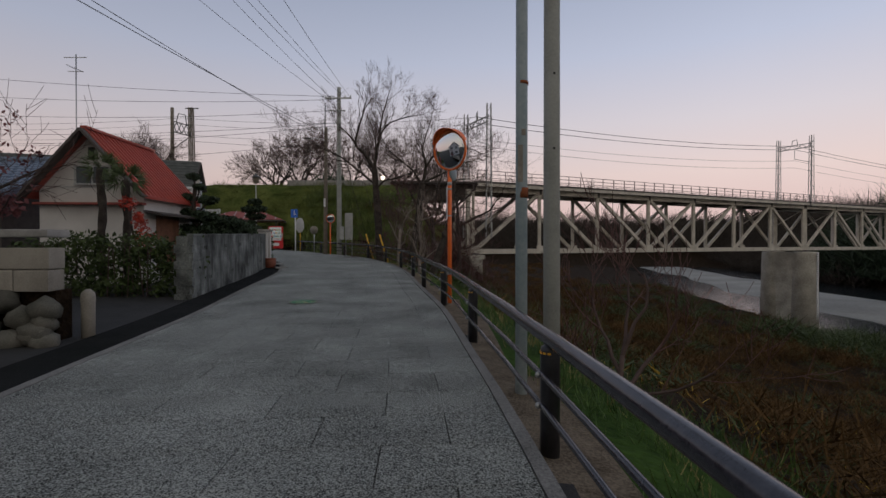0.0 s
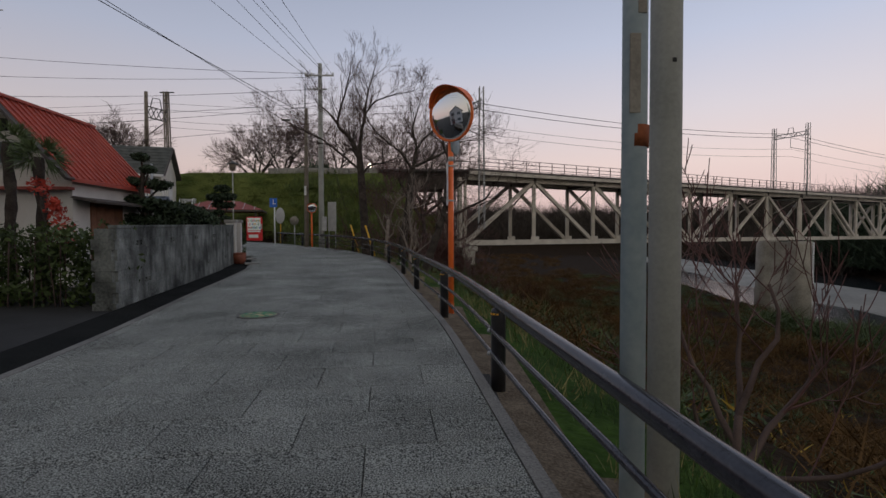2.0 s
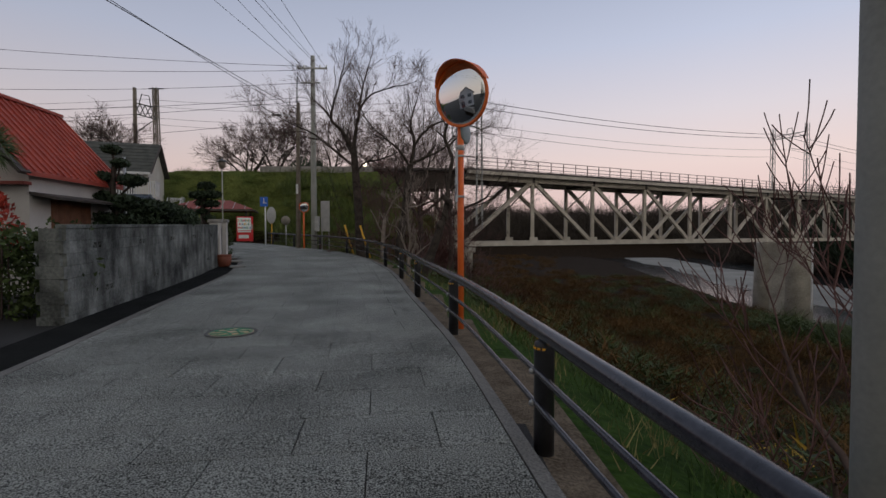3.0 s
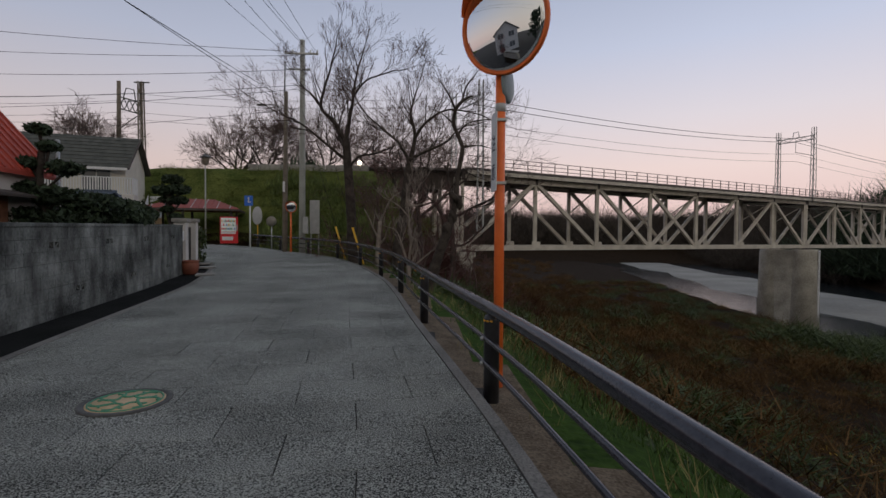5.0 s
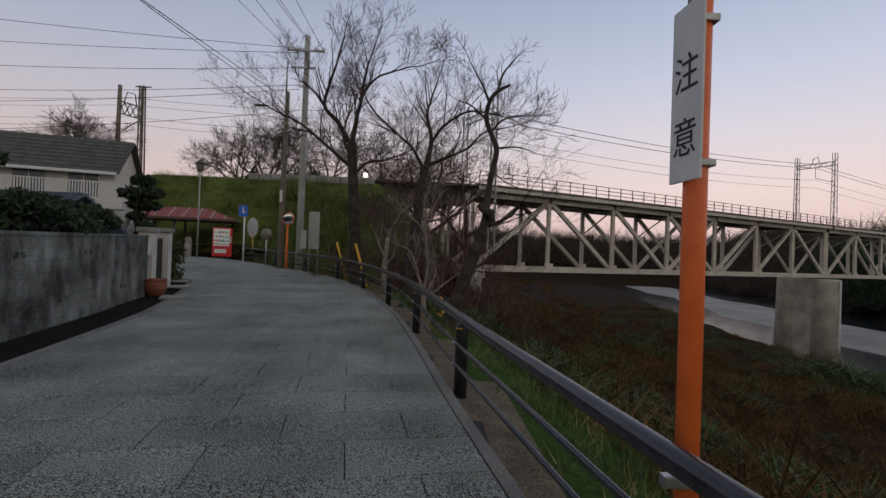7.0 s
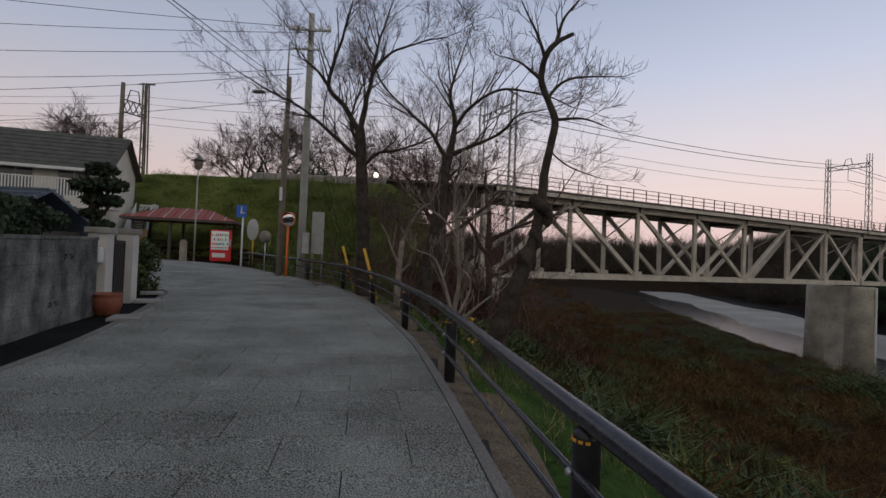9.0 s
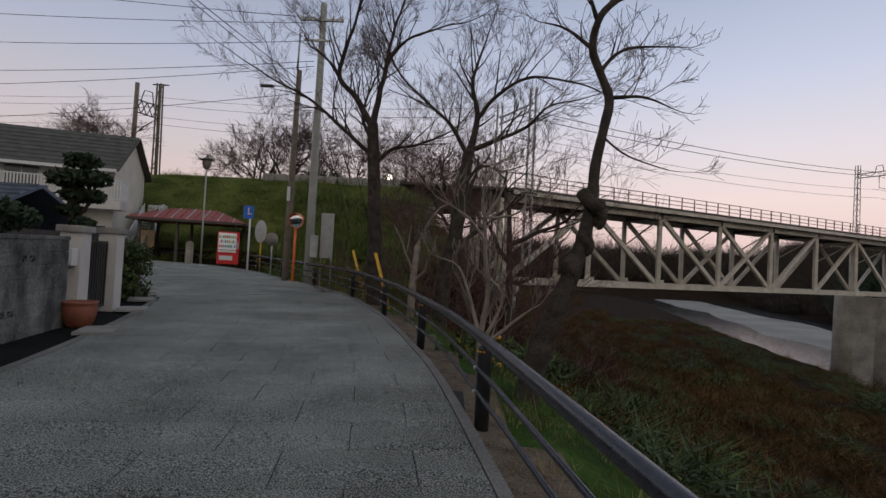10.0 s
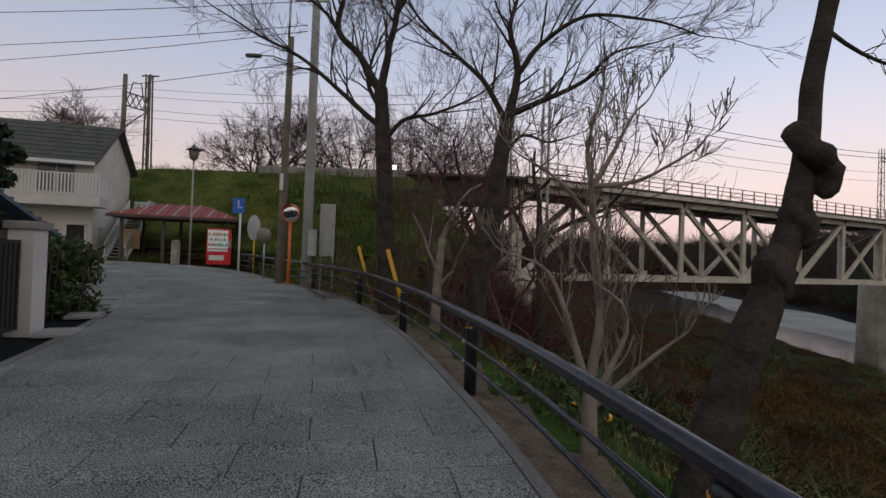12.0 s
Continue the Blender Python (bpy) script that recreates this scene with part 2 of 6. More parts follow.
def tube(points, radii, sides=10, bm=None, cap=True):
    """A round bar along points; radii: one number or one per point."""
    bm = bm or bmesh.new()
    pts = [Vector(p) for p in points]
    if not hasattr(radii, "__len__"):
        radii = [radii] * len(pts)
    rings = []
    x = None
    for i, p in enumerate(pts):
        d = (pts[min(i + 1, len(pts) - 1)] - pts[max(i - 1, 0)]).normalized()
        if x is not None:
            x = x - d * x.dot(d)
        x = d.orthogonal().normalized() if x is None or x.length < 1e-5 else x.normalized()
        y = d.cross(x)
        rings.append([bm.verts.new(p + radii[i] * (math.cos(t) * x + math.sin(t) * y)) for t in (2 * math.pi * k / sides for k in range(sides))])
    for r0, r1 in zip(rings, rings[1:]):
        for k in range(sides):
            f = bm.faces.new((r0[k], r0[(k + 1) % sides], r1[(k + 1) % sides], r1[k]))
            f.smooth = True
    if cap:
        bm.faces.new(rings[0][::-1])
        bm.faces.new(rings[-1])
    return bm


def lathe(profile, sides=24, bm=None):
    """(radius, z) profile turned about z."""
    bm = bm or bmesh.new()
    rings = [[bm.verts.new((max(r, 0.0005) * math.cos(2 * math.pi * k / sides), max(r, 0.0005) * math.sin(2 * math.pi * k / sides), z)) for k in range(sides)] for r, z in profile]
    for r0, r1 in zip(rings, rings[1:]):
        for k in range(sides):
            bm.faces.new((r0[k], r0[(k + 1) % sides], r1[(k + 1) % sides], r1[k])).smooth = True
    bm.faces.new(rings[0][::-1])
    bm.faces.new(rings[-1])
    return bm


def slab(corners, thick, bm=None):
    """A solid plate: a planar outline (any slope) thickened downwards along z."""
    bm = bm or bmesh.new()
    top = [bm.verts.new(c) for c in corners]
    low = [bm.verts.new((c[0], c[1], c[2] - thick)) for c in corners]
    bm.faces.new(top)
    bm.faces.new(low[::-1])
    for i in range(len(top)):
        j = (i + 1) % len(top)
        bm.faces.new((top[j], top[i], low[i], low[j]))
    return bm


def leaves(bm, rng, centre, size, count, leaf, flat=1.0):
    """Small crossed leaf blades scattered in an uneven ellipsoid."""
    cx, cy, cz = centre
    for _ in range(count):
        d = Vector((rng.gauss(0, 1), rng.gauss(0, 1), rng.gauss(0, 1))).normalized() * (rng.random() ** 0.45)
        p = Vector((cx + d.x * size[0], cy + d.y * size[1], cz + d.z * size[2]))
        u = Vector((rng.uniform(-1, 1), rng.uniform(-1, 1), rng.uniform(-1, 1) * flat)).normalized()
        v = u.orthogonal().normalized()
        v.rotate(Matrix.Rotation(rng.uniform(0, 6.28), 3, u))
        s = leaf * rng.uniform(0.6, 1.4)
        a, b, c, e = p - u * s, p + v * s * 0.45, p + u * s, p - v * s * 0.45
        bm.faces.new([bm.verts.new(q) for q in (a, b, c, e)])
    return bm


def smooth_line(pts, step):
    """Even steps along a Catmull-Rom line through pts."""
    p = [Vector(q) for q in pts]
    p = [2 * p[0] - p[1]] + p + [2 * p[-1] - p[-2]]
    dense = []
    for i in range(1, len(p) - 2):
        for k in range(30):
            t = k / 30
            a, b, c, d = p[i - 1], p[i], p[i + 1], p[i + 2]
            dense.append(0.5 * (2 * b + (c - a) * t + (2 * a - 5 * b + 4 * c - d) * t * t + (3 * b - a - 3 * c + d) * t ** 3))
    dense.append(p[-2])
    out, need = [dense[0]], step
    for a, b in zip(dense, dense[1:]):
        seg = (b - a).length
        pos = 0.0
        while seg - pos >= need:
            pos += need
            out.append(a.lerp(b, pos / seg))
            need = step
        need -= seg - pos
    return out


# ---------------------------------------------------------------- ground plan
def road_z(y):
    return 0.0 if y < 4 else (0.02 * (y - 4) if y < 20 else 0.32 + 0.028 * (min(y, 48) - 20))


EDGE = [(0.75, -14), (0.80, -6), (0.72, 0), (0.62, 2.7), (0.52, 4.3), (0.36, 6), (0.04, 9.3), (-0.27, 11.4), (-0.67, 13.9), (-1.1, 16.9), (-1.48, 19.2),
        (-1.85, 20.8), (-2.8, 24.1), (-4.1, 27.4), (-5.4, 29.8), (-7.7, 32.8), (-11.0, 37.2), (-14.4, 40.0), (-18.5, 41.6), (-24, 42.3)]
STEP = 0.6
line = smooth_line([(x, y, 0) for x, y in EDGE], STEP)
side = []
for i, p in enumerate(line):
    d = (line[min(i + 1, len(line) - 1)] - line[max(i - 1, 0)]).normalized()
    side.append(Vector((-d.y, d.x, 0)))
LXY = np.array([(p.x, p.y) for p in line])
SXY = np.array([(s.x, s.y) for s in side])


def road_at(s, l, up=0.0):
    """s steps along the road, l metres to the left of its river edge."""
    i = max(0, min(int(s), len(line) - 2))
    f = s - i
    p = line[i].lerp(line[i + 1], f) + side[i].lerp(side[i + 1], f) * l
    return Vector((p.x, p.y, road_z(p.y) + up))


def off_road(x, y):
    """Metres from the river edge of the road, positive to the left (over the road)."""
    d = LXY - (x, y)
    k = int(np.argmin((d * d).sum(1)))
    return float(((x, y) - LXY[k]) @ SXY[k]), float(math.sqrt((d * d).sum(1)[k])), k


P0, DP = Vector((11.36, 58.07, 0)), Vector((8.04, 3.907, 0))   # bridge: node 0 of the near truss, one panel
RIVER_Z = -13.2


def near_bank(y):
    """x of the river's near water line."""
    return 57 + 0.2 * (y - 89)


def ground_z(x, y):
    l, dist, k = off_road(x, y)
    base = road_z(LXY[k][1])
    over = x - near_bank(y) + 2.5 * noise.noise(Vector((y * 0.08, 1, 0)))
    if l >= 0 or (x < -18 and y < 45):
        z = road_z(y) - 0.06
    else:
        d = dist
        z = base - 0.07 - 0.10 * min(d, 0.9) - max(0, min(d, 4.0) - 0.9) * 0.55 - max(0, min(d, 18) - 4.0) * 0.37 - max(0, d - 18) * 0.09
        z += min(1, max(0, d - 0.8) / 3) * (0.4 * noise.noise(Vector((x * 0.5, y * 0.5, 0))) + 0.7 * noise.noise(Vector((x * 0.13, y * 0.13, 4))))
        z = max(z, -11.6)
    if over > 0:
        z = min(z, max(-11.6 - over * 0.5, RIVER_Z - 0.8))
    if over > 68:
        z = RIVER_Z - 0.8 + min((over - 68) * 0.5, 30 + 5 * noise.noise(Vector((x * 0.02, y * 0.02, 2))))
    if y > 300:
        z = max(z, min(8 + 4 * noise.noise(Vector((x * 0.015, 0, 5))), RIVER_Z + (y - 300) * 0.35))
    # railway embankment, ending in a cone before the bridge
    ex, ey = max(0, x + 5.0), max(0, 52.0 - y)
    bank = 7.6 - 1.12 * math.hypot(ex, ey) + 0.3 * noise.noise(Vector((x * 0.4, y * 0.4, 7)))
    if y > 62:
        bank = min(bank, 7.6 - 0.25 * (y - 62))
    return max(z, min(bank, 7.6)) if x < 10 else z


def axis(spans):
    v = []
    for a, b, st in spans:
        n_ = max(1, round((b - a) / st))
        v += [a + (b - a) * i / n_ for i in range(n_)]
    return v + [spans[-1][1]]


gx = axis([(-1500, -120, 230), (-120, -40, 8), (-40, -14, 2), (-14, 6, 0.4), (6, 30, 1.2), (30, 90, 4), (90, 260, 17), (260, 2000, 290)])
gy = axis([(-1500, -60, 240), (-60, -8, 5), (-8, 42, 0.5), (42, 64, 0.8), (64, 140, 4), (140, 400, 26), (400, 2500, 300)])
verts = [(x, y, ground_z(x, y)) for y in gy for x in gx]
nx = len(gx)
faces = [(j * nx + i, j * nx + i + 1, (j + 1) * nx + i + 1, (j + 1) * nx + i) for j in range(len(gy) - 1) for i in range(nx - 1)]
me = bpy.data.meshes.new("ground")
me.from_pydata(verts, [], faces)
for m_ in (SOIL, GRASS, ASPHALT, GRAVEL, LUSH):
    me.materials.append(m_)
for f in me.polygons:
    f.use_smooth = True
    c = f.center
    l, dist, k = off_road(c.x, c.y)
    if l >= 0 and c.z < road_z(c.y) + 0.4 and c.y < 46:
        f.material_index = 2
    elif l < 0 and dist < 0.62 and c.y < 46:
        f.material_index = 3
    elif c.z > road_z(min(c.y, 48)) + 0.3 and c.x < 0 and c.y > 40:
        f.material_index = 1
    elif l < 0 and dist < 2.6:
        f.material_index = 4
ground = tagged(new("ground", me), "sloping riverbank ground with dry brush, grass and gravel verge", "ground", kind="structure")


# ---------------------------------------------------------------- guard rail
def guard_rail():
    gr = thing("guard_rail", "black steel guard rail with three pipes along the river edge", "guard rail")
    top, mid, low = [], [], []
    n_ = len(line)
    for i in range(0, n_ - 14):
        if line[i].x < -11.6:
            break
        q = road_at(i, -0.16)
        g = road_z(q.y) - 0.05
        top.append((q.x, q.y, g + 0.77))
        mid.append((q.x - side[i].x * -0.06, q.y + side[i].y * 0.06, g + 0.52))
        low.append((q.x - side[i].x * -0.06, q.y + side[i].y * 0.06, g + 0.305))
    part("top_rail", tube(top, 0.054, 16), RAILM, gr, "glossy dark top rail")
    part("middle_rail", tube(mid, 0.021, 10), RAILM, gr)
    part("lower_rail", tube(low, 0.021, 10), RAILM, gr)
    post_me, bolts = None, []
    # posts at even steps along the edge
    steps = []
    first = min(range(n_), key=lambda i: abs(line[i].y - 3.15))
    s = first
    while s > 4:
        s -= 3.62 / STEP
    while s < n_ - 16 and road_at(s, 0).x > -11.5:
        steps.append(s)
        s += 3.62 / STEP
    for s in steps:
        q = road_at(s, -0.16)
        i = int(s)
        yaw = math.atan2(side[i].y, side[i].x)
        g = ground_z(q.x, q.y)
        m = Matrix.Translation((q.x, q.y, road_z(q.y) - 0.05)) @ Matrix.Rotation(yaw, 4, "Z")
        if post_me is None:
            bm = lathe([(0.068, -0.35), (0.068, 0.68), (0.062, 0.715), (0.03, 0.73)], 18)
            p = part("post", bm, BLACK, gr)
            post_me = p.data
            bm = boxes(*[((0.066 * math.cos(a), 0.066 * math.sin(a), 0.675), (0.012, 0.022, 0.014), Matrix.Rotation(a, 4, "Z")) for a in (-1.3, -0.8, -0.3, 0.2, 0.7, 1.2)])
            r = part("reflector_band", bm, REFLECT, p, "amber reflector beads")
            b_ = None
            for zz in (0.52, 0.305):
                bm = bmesh.new()
                bmesh.ops.create_uvsphere(bm, u_segments=8, v_segments=6, radius=0.022, matrix=Matrix.Translation((0.085, 0, zz)))
                b_ = part("bolt_cap", bm, ZINC, p, "zinc bolt cap")
                bolts.append(b_.data)
            ref_me = r.data
            p.matrix_basis = m
        else:
            p = new("post", post_me)
            p.parent = gr
            p.matrix_basis = m
            for nm, d_ in (("reflector_band", ref_me), ("bolt_cap", bolts[0]), ("bolt_cap", bolts[1])):
                c_ = new(nm, d_)
                c_.parent = p
    return gr


guard_rail()


# ---------------------------------------------------------------- traffic mirror by the rail
def convex_mirror(base, height, r, yaw, tilt, name, label, dy=0.0):
    t_ = thing(name, label, "traffic mirror", at=Matrix.Translation(base))
    part("pole", tube([(0, 0, -0.5), (0, 0, height + 0.1)], 0.048, 18), ORANGE, t_, "orange pole")
    m = Matrix.Translation((0.3 * r, 0, height)) @ Matrix.Rotation(yaw, 4, "Z") @ Matrix.Rotation(tilt, 4, "X")
    rot = Matrix.Rotation(math.pi / 2, 4, "X")
    # glass bulges towards -Y of the mirror's own axes
    prof = [(r * math.sin(a) / math.sin(0.30), -0.06 - r * (math.cos(a) - math.cos(0.30)) / math.sin(0.30)) for a in (0.30, 0.26, 0.22, 0.18, 0.14, 0.1, 0.06, 0.02)]
    bm = lathe([(r, -0.055)] + [(a, b) for a, b in prof], 40)
    bmesh.ops.transform(bm, matrix=m @ Matrix.Translation((0, dy, 0)) @ rot.inverted(), verts=bm.verts)
    bmesh.ops.recalc_face_normals(bm, faces=bm.faces)
    part("mirror_glass", bm, MIRROR, t_, "convex mirror face")
    bm = lathe([(r * 0.5, 0.04), (r * 0.95, 0.02), (r * 1.03, -0.02), (r * 1.04, -0.07), (r * 0.985, -0.075), (r * 0.97, -0.05), (r * 0.5, -0.045)], 40)
    bmesh.ops.transform(bm, matrix=m @ Matrix.Translation((0, dy, 0)) @ Matrix.Rotation(-math.pi / 2, 4, "X"), verts=bm.verts)
    bmesh.ops.recalc_face_normals(bm, faces=bm.faces)
    rim = part("rim", bm, ORANGE, t_, "orange rim and back shell")
    # hood over the upper rim
    bm = bmesh.new()
    ring = []
    for k in range(17):
        a = math.radians(20 + 140 * k / 16)
        w = 0.16 * math.sin(math.pi * k / 16) + 0.02
        ring.append([bm.verts.new(m @ Vector((rr * math.cos(a), dy + yy, rr * math.sin(a)))) for rr, yy in ((r * 1.05, 0.03), (r * 1.07, -0.07 - w), (r * 1.055, -0.07 - w), (r * 1.035, 0.03))])
    for a, b in zip(ring, ring[1:]):
        for i in range(4):
            bm.faces.new((a[i], a[(i + 1) % 4], b[(i + 1) % 4], b[i]))
    bmesh.ops.recalc_face_normals(bm, faces=bm.faces)
    part("hood", bm, ORANGE, t_, "orange sun hood")
    return t_, m


def letters(text, size, m, material, parent, name="lettering", extrude=0.001):
    cu = bpy.data.curves.new(name, "FONT")
    cu.body, cu.size, cu.extrude, cu.align_x, cu.align_y = text, size, extrude, "CENTER", "CENTER"
    cu.materials.append(material)
    ob = new(name, cu)
    ob.parent = parent
    ob.matrix_basis = m
    return ob


mp, mm = convex_mirror((0.15, 11.1, 0.02), 3.46, 0.44, radians(-40), radians(7), "traffic_mirror", "round convex traffic mirror on an orange pole with a caution plate", dy=-0.16)
bm = boxes(((0.03, -0.06, 3.4), (0.1, 0.16, 0.3)), bevel=0.006)
part("bracket", bm, ZINC, mp, "grey clamp brackets")
# second, smaller mirror that faces the other way
bm = lathe([(0.02, 0.0), (0.20, 0.01), (0.24, 0.03), (0.245, 0.06), (0.2, 0.075), (0.02, 0.085)], 28)
bmesh.ops.transform(bm, matrix=Matrix.Translation((0.11, 0.06, 2.95)) @ Matrix.Rotation(radians(-115), 4, "Z") @ Matrix.Rotation(radians(90), 4, "X") @ Matrix.Scale(0.75, 4), verts=bm.verts)
part("small_mirror_back", bm, BLUEPIPE, mp, "grey back of a small second mirror")
plate = part("caution_plate", boxes(((-0.062, -0.03, 2.27), (0.012, 0.21, 0.74), Matrix.Rotation(radians(4), 4, "Z")), bevel=0.004), SIGNWHITE, mp, "white plate with two dark characters for caution")
pm = Matrix.Translation((-0.062, -0.03, 2.27)) @ Matrix.Rotation(radians(4), 4, "Z") @ Matrix.Translation((-0.0075, 0, 0)) @ Matrix.Rotation(radians(-90), 4, "Z") @ Matrix.Rotation(radians(90), 4, "X")
letters("注", 0.17, pm @ Matrix.Translation((0, 0.07, 0)), INK, plate)
letters("意", 0.17, pm @ Matrix.Translation((0, -0.2, 0)), INK, plate)
for zz in (2.58, 1.98):
    part("strap", boxes(((0, 0, zz), (0.112, 0.112, 0.03)), bevel=0.006), ZINC, mp, "zinc strap")
part("tape_band", tube([(0, 0, 2.66), (0, 0, 2.74)], 0.0495, 18), SIGNGREY, mp, "grey tape band")
part("lower_clamp", boxes(((-0.03, -0.05, 0.68), (0.2, 0.05, 0.05)), bevel=0.008), ZINC, mp, "grey clamps to the rail post")


# ---------------------------------------------------------------- poles
def pole(name, label, base, top, r0, r1, material, cat="pole"):
    t_ = thing(name, label, cat, at=Matrix.Translation(base))
    rel = Vector(top) - Vector(base)
    part("shaft", tube([(0, 0, -0.8), rel * 0.33, rel * 0.66, rel], [r0, r0 + (r1 - r0) * 0.33, r0 + (r1 - r0) * 0.66, r1], 20), material, t_)
    return t_


bp = pole("steel_pipe_pole", "pale blue steel pipe pole with rust patches behind the rail", (0.765, 4.8, -0.15), (0.765, 4.8, 9), 0.058, 0.055, BLUEPIPE)
for z_, h_ in ((1.85, 0.1), (2.95, 0.03)):
    part("rust_patch", tube([(0.005, 0, z_ + 0.12), (0.007, 0, z_ + 0.12 + h_)], 0.0592, 20), RUST, bp, "rusty band")
part("paint_flake", boxes(((-0.02, -0.052, 2.3), (0.05, 0.012, 0.36)), ((0.01, -0.055, 2.6), (0.04, 0.012, 0.06)), bevel=0.004), STONE, bp, "torn old sticker")
cp = pole("concrete_pole", "round grey concrete utility pole beside the steel pipe", (1.19, 5.37, -0.4), (1.17, 5.37, 10), 0.092, 0.078, CONCPOLE)
for zz in (2.8, 3.6, 4.4):
    part("bolt_hole", boxes(((0.0, -0.083, zz), (0.022, 0.02, 0.022))), DARK, cp)


def utility_pole():
    up = pole("utility_pole", "tall pale concrete utility pole with crossarm and cables", (-6.75, 32.0, 0.55), (-6.75, 32.05, 11.5), 0.17, 0.12, CONCPOLE, "utility pole")
    part("crossarm", boxes(((0, -0.15, 10.2), (1.7, 0.09, 0.09)), ((-0.1, -0.15, 9.4), (1.1, 0.08, 0.08)), bevel=0.01), ZINC, up)
    for x in (-0.8, -0.45, 0.45, 0.8):
        part("insulator", lathe([(0.02, 10.24), (0.05, 10.27), (0.03, 10.31), (0.05, 10.35), (0.02, 10.4)], 10), SIGNWHITE, up).location = (x, -0.15, 0)
    part("control_box", boxes(((0.19, -0.05, 1.5), (0.22, 0.28, 0.85)), bevel=0.02), SIGNGREY, up, "grey control box")
    return up


utility_pole()
wp = pole("wooden_pole", "slim weathered pole with a street light arm", (-7.75, 32.4, 0.55), (-7.7, 32.5, 9.0), 0.14, 0.10, WOODPOLE, "utility pole")
part("light_arm", tube([(0, 0, 7.6), (-0.5, -0.1, 7.72), (-0.95, -0.15, 7.7)], 0.025, 8), ZINC, wp)
part("lamp_head", boxes(((-1.1, -0.17, 7.68), (0.5, 0.16, 0.1)), bevel=0.03), IRON, wp, "dark street light head")
part("pole_cap", tube([(0, 0, 8.4), (0.02, 0.02, 9.9)], 0.04, 8), ZINC, wp)
part("sign_strip", boxes(((0, -0.15, 3.5), (0.12, 0.02, 0.55)), bevel=0.004), SIGNWHITE, wp, "small white strip")
fm, _ = convex_mirror((-7.35, 32.1, 0.6), 2.4, 0.28, radians(-8), radians(6), "traffic_mirror", "small round blue-tinted traffic mirror on an orange post", dy=-0.12)


# ---------------------------------------------------------------- left block wall
def block_wall():
    w = thing("garden_wall", "stained grey concrete block garden wall", "wall")
    a, b = Vector((-5.82, 11.35, 0)), Vector((-7.72, 21.25, 0))
    d = (b - a)
    L_ = d.length
    ang = math.atan2(d.y, d.x)
    z0 = 0.02
    base = Matrix.Translation((a.x, a.y, z0)) @ Matrix.Rotation(ang, 4, "Z") @ Matrix.Rotation(-math.atan2(0.2, L_), 4, "Y")
    me_b, me_h = None, None
    nrow, h_, bl = 8, 0.19, 0.4
    n_ = int(L_ / bl)
    bl = L_ / n_
    for r in range(nrow):
        off = 0.5 * (r % 2)
        for i in range(n_ + (r % 2)):
            x0 = max(0, (i - off) * bl)
            x1 = min(L_, (i + 1 - off) * bl)
            pierced = (r == 6 and i % 5 == 2) or (r == 2 and i % 6 == 3)
            full = abs(x1 - x0 - bl) < 1e-4
            if full and not pierced and me_b:
                o = new("block", me_b)
                o.parent = w
            elif full and pierced:
                t_ = 0.05
                bm = boxes(((0, 0, h_ / 2 - t_ / 2), (bl - 0.006, 0.12, t_)), ((0, 0, -h_ / 2 + t_ / 2), (bl - 0.006, 0.12, t_)), ((-bl / 2 + 0.03, 0, 0), (0.05, 0.116, h_ - 0.1)), ((bl / 2 - 0.03, 0, 0), (0.05, 0.116, h_ - 0.1)),
                           ((0, 0, 0), (0.05, 0.115, h_ - 0.1)), ((-0.09, 0, 0), (0.12, 0.1, 0.025), Matrix.Rotation(0.6, 4, "Y")), ((0.09, 0, 0), (0.12, 0.1, 0.025), Matrix.Rotation(-0.6, 4, "Y")))
                o = part("pierced_block", bm, WALLC, w, "block with openwork")
            else:
                o = part("block", boxes(((0, 0, 0), (x1 - x0 - 0.004, 0.12, h_ - 0.004)), bevel=0.004), WALLC, w)
                if full:
                    me_b = o.data
            o.matrix_basis = base @ Matrix.Translation(((x0 + x1) / 2, 0, r * h_ + h_ / 2))
    part("coping", boxes(((0, 0, 0), (L_ + 0.02, 0.15, 0.06)), bevel=0.012), WALLC, w).matrix_basis = base @ Matrix.Translation((L_ / 2, 0, nrow * h_ + 0.03))
    part("footing", boxes(((0, 0, 0), (L_ + 0.02, 0.2, 0.4)), bevel=0.012), WALLC, w).matrix_basis = base @ Matrix.Translation((L_ / 2, 0, -0.2))
    # end return wall
    for r in range(nrow):
        o = part("end_block", boxes(((0, 0, 0), (0.3 if r % 2 else 0.42, 0.13, h_ - 0.004)), bevel=0.004), WALLC, w)
        o.matrix_basis = Matrix.Translation((a.x - 0.14, a.y - 0.02, z0 + r * h_ + h_ / 2))
    return w


block_wall()


# ---------------------------------------------------------------- gate posts, gate, mail box, pot
def gate_post(x, y, label):
    g = thing("gate_post", label, "gate post", "white gate posts", at=Matrix.Translation((x, y, road_z(y) - 0.05)) @ Matrix.Rotation(radians(12), 4, "Z"))
    part("shaft", boxes(((0, 0, 0.78), (0.34, 0.34, 1.56)), bevel=0.012), WHITE, g)
    part("cap", boxes(((0, 0, 1.62), (0.44, 0.44, 0.12)), bevel=0.03), KERB, g, "grey weathered cap")
    return g


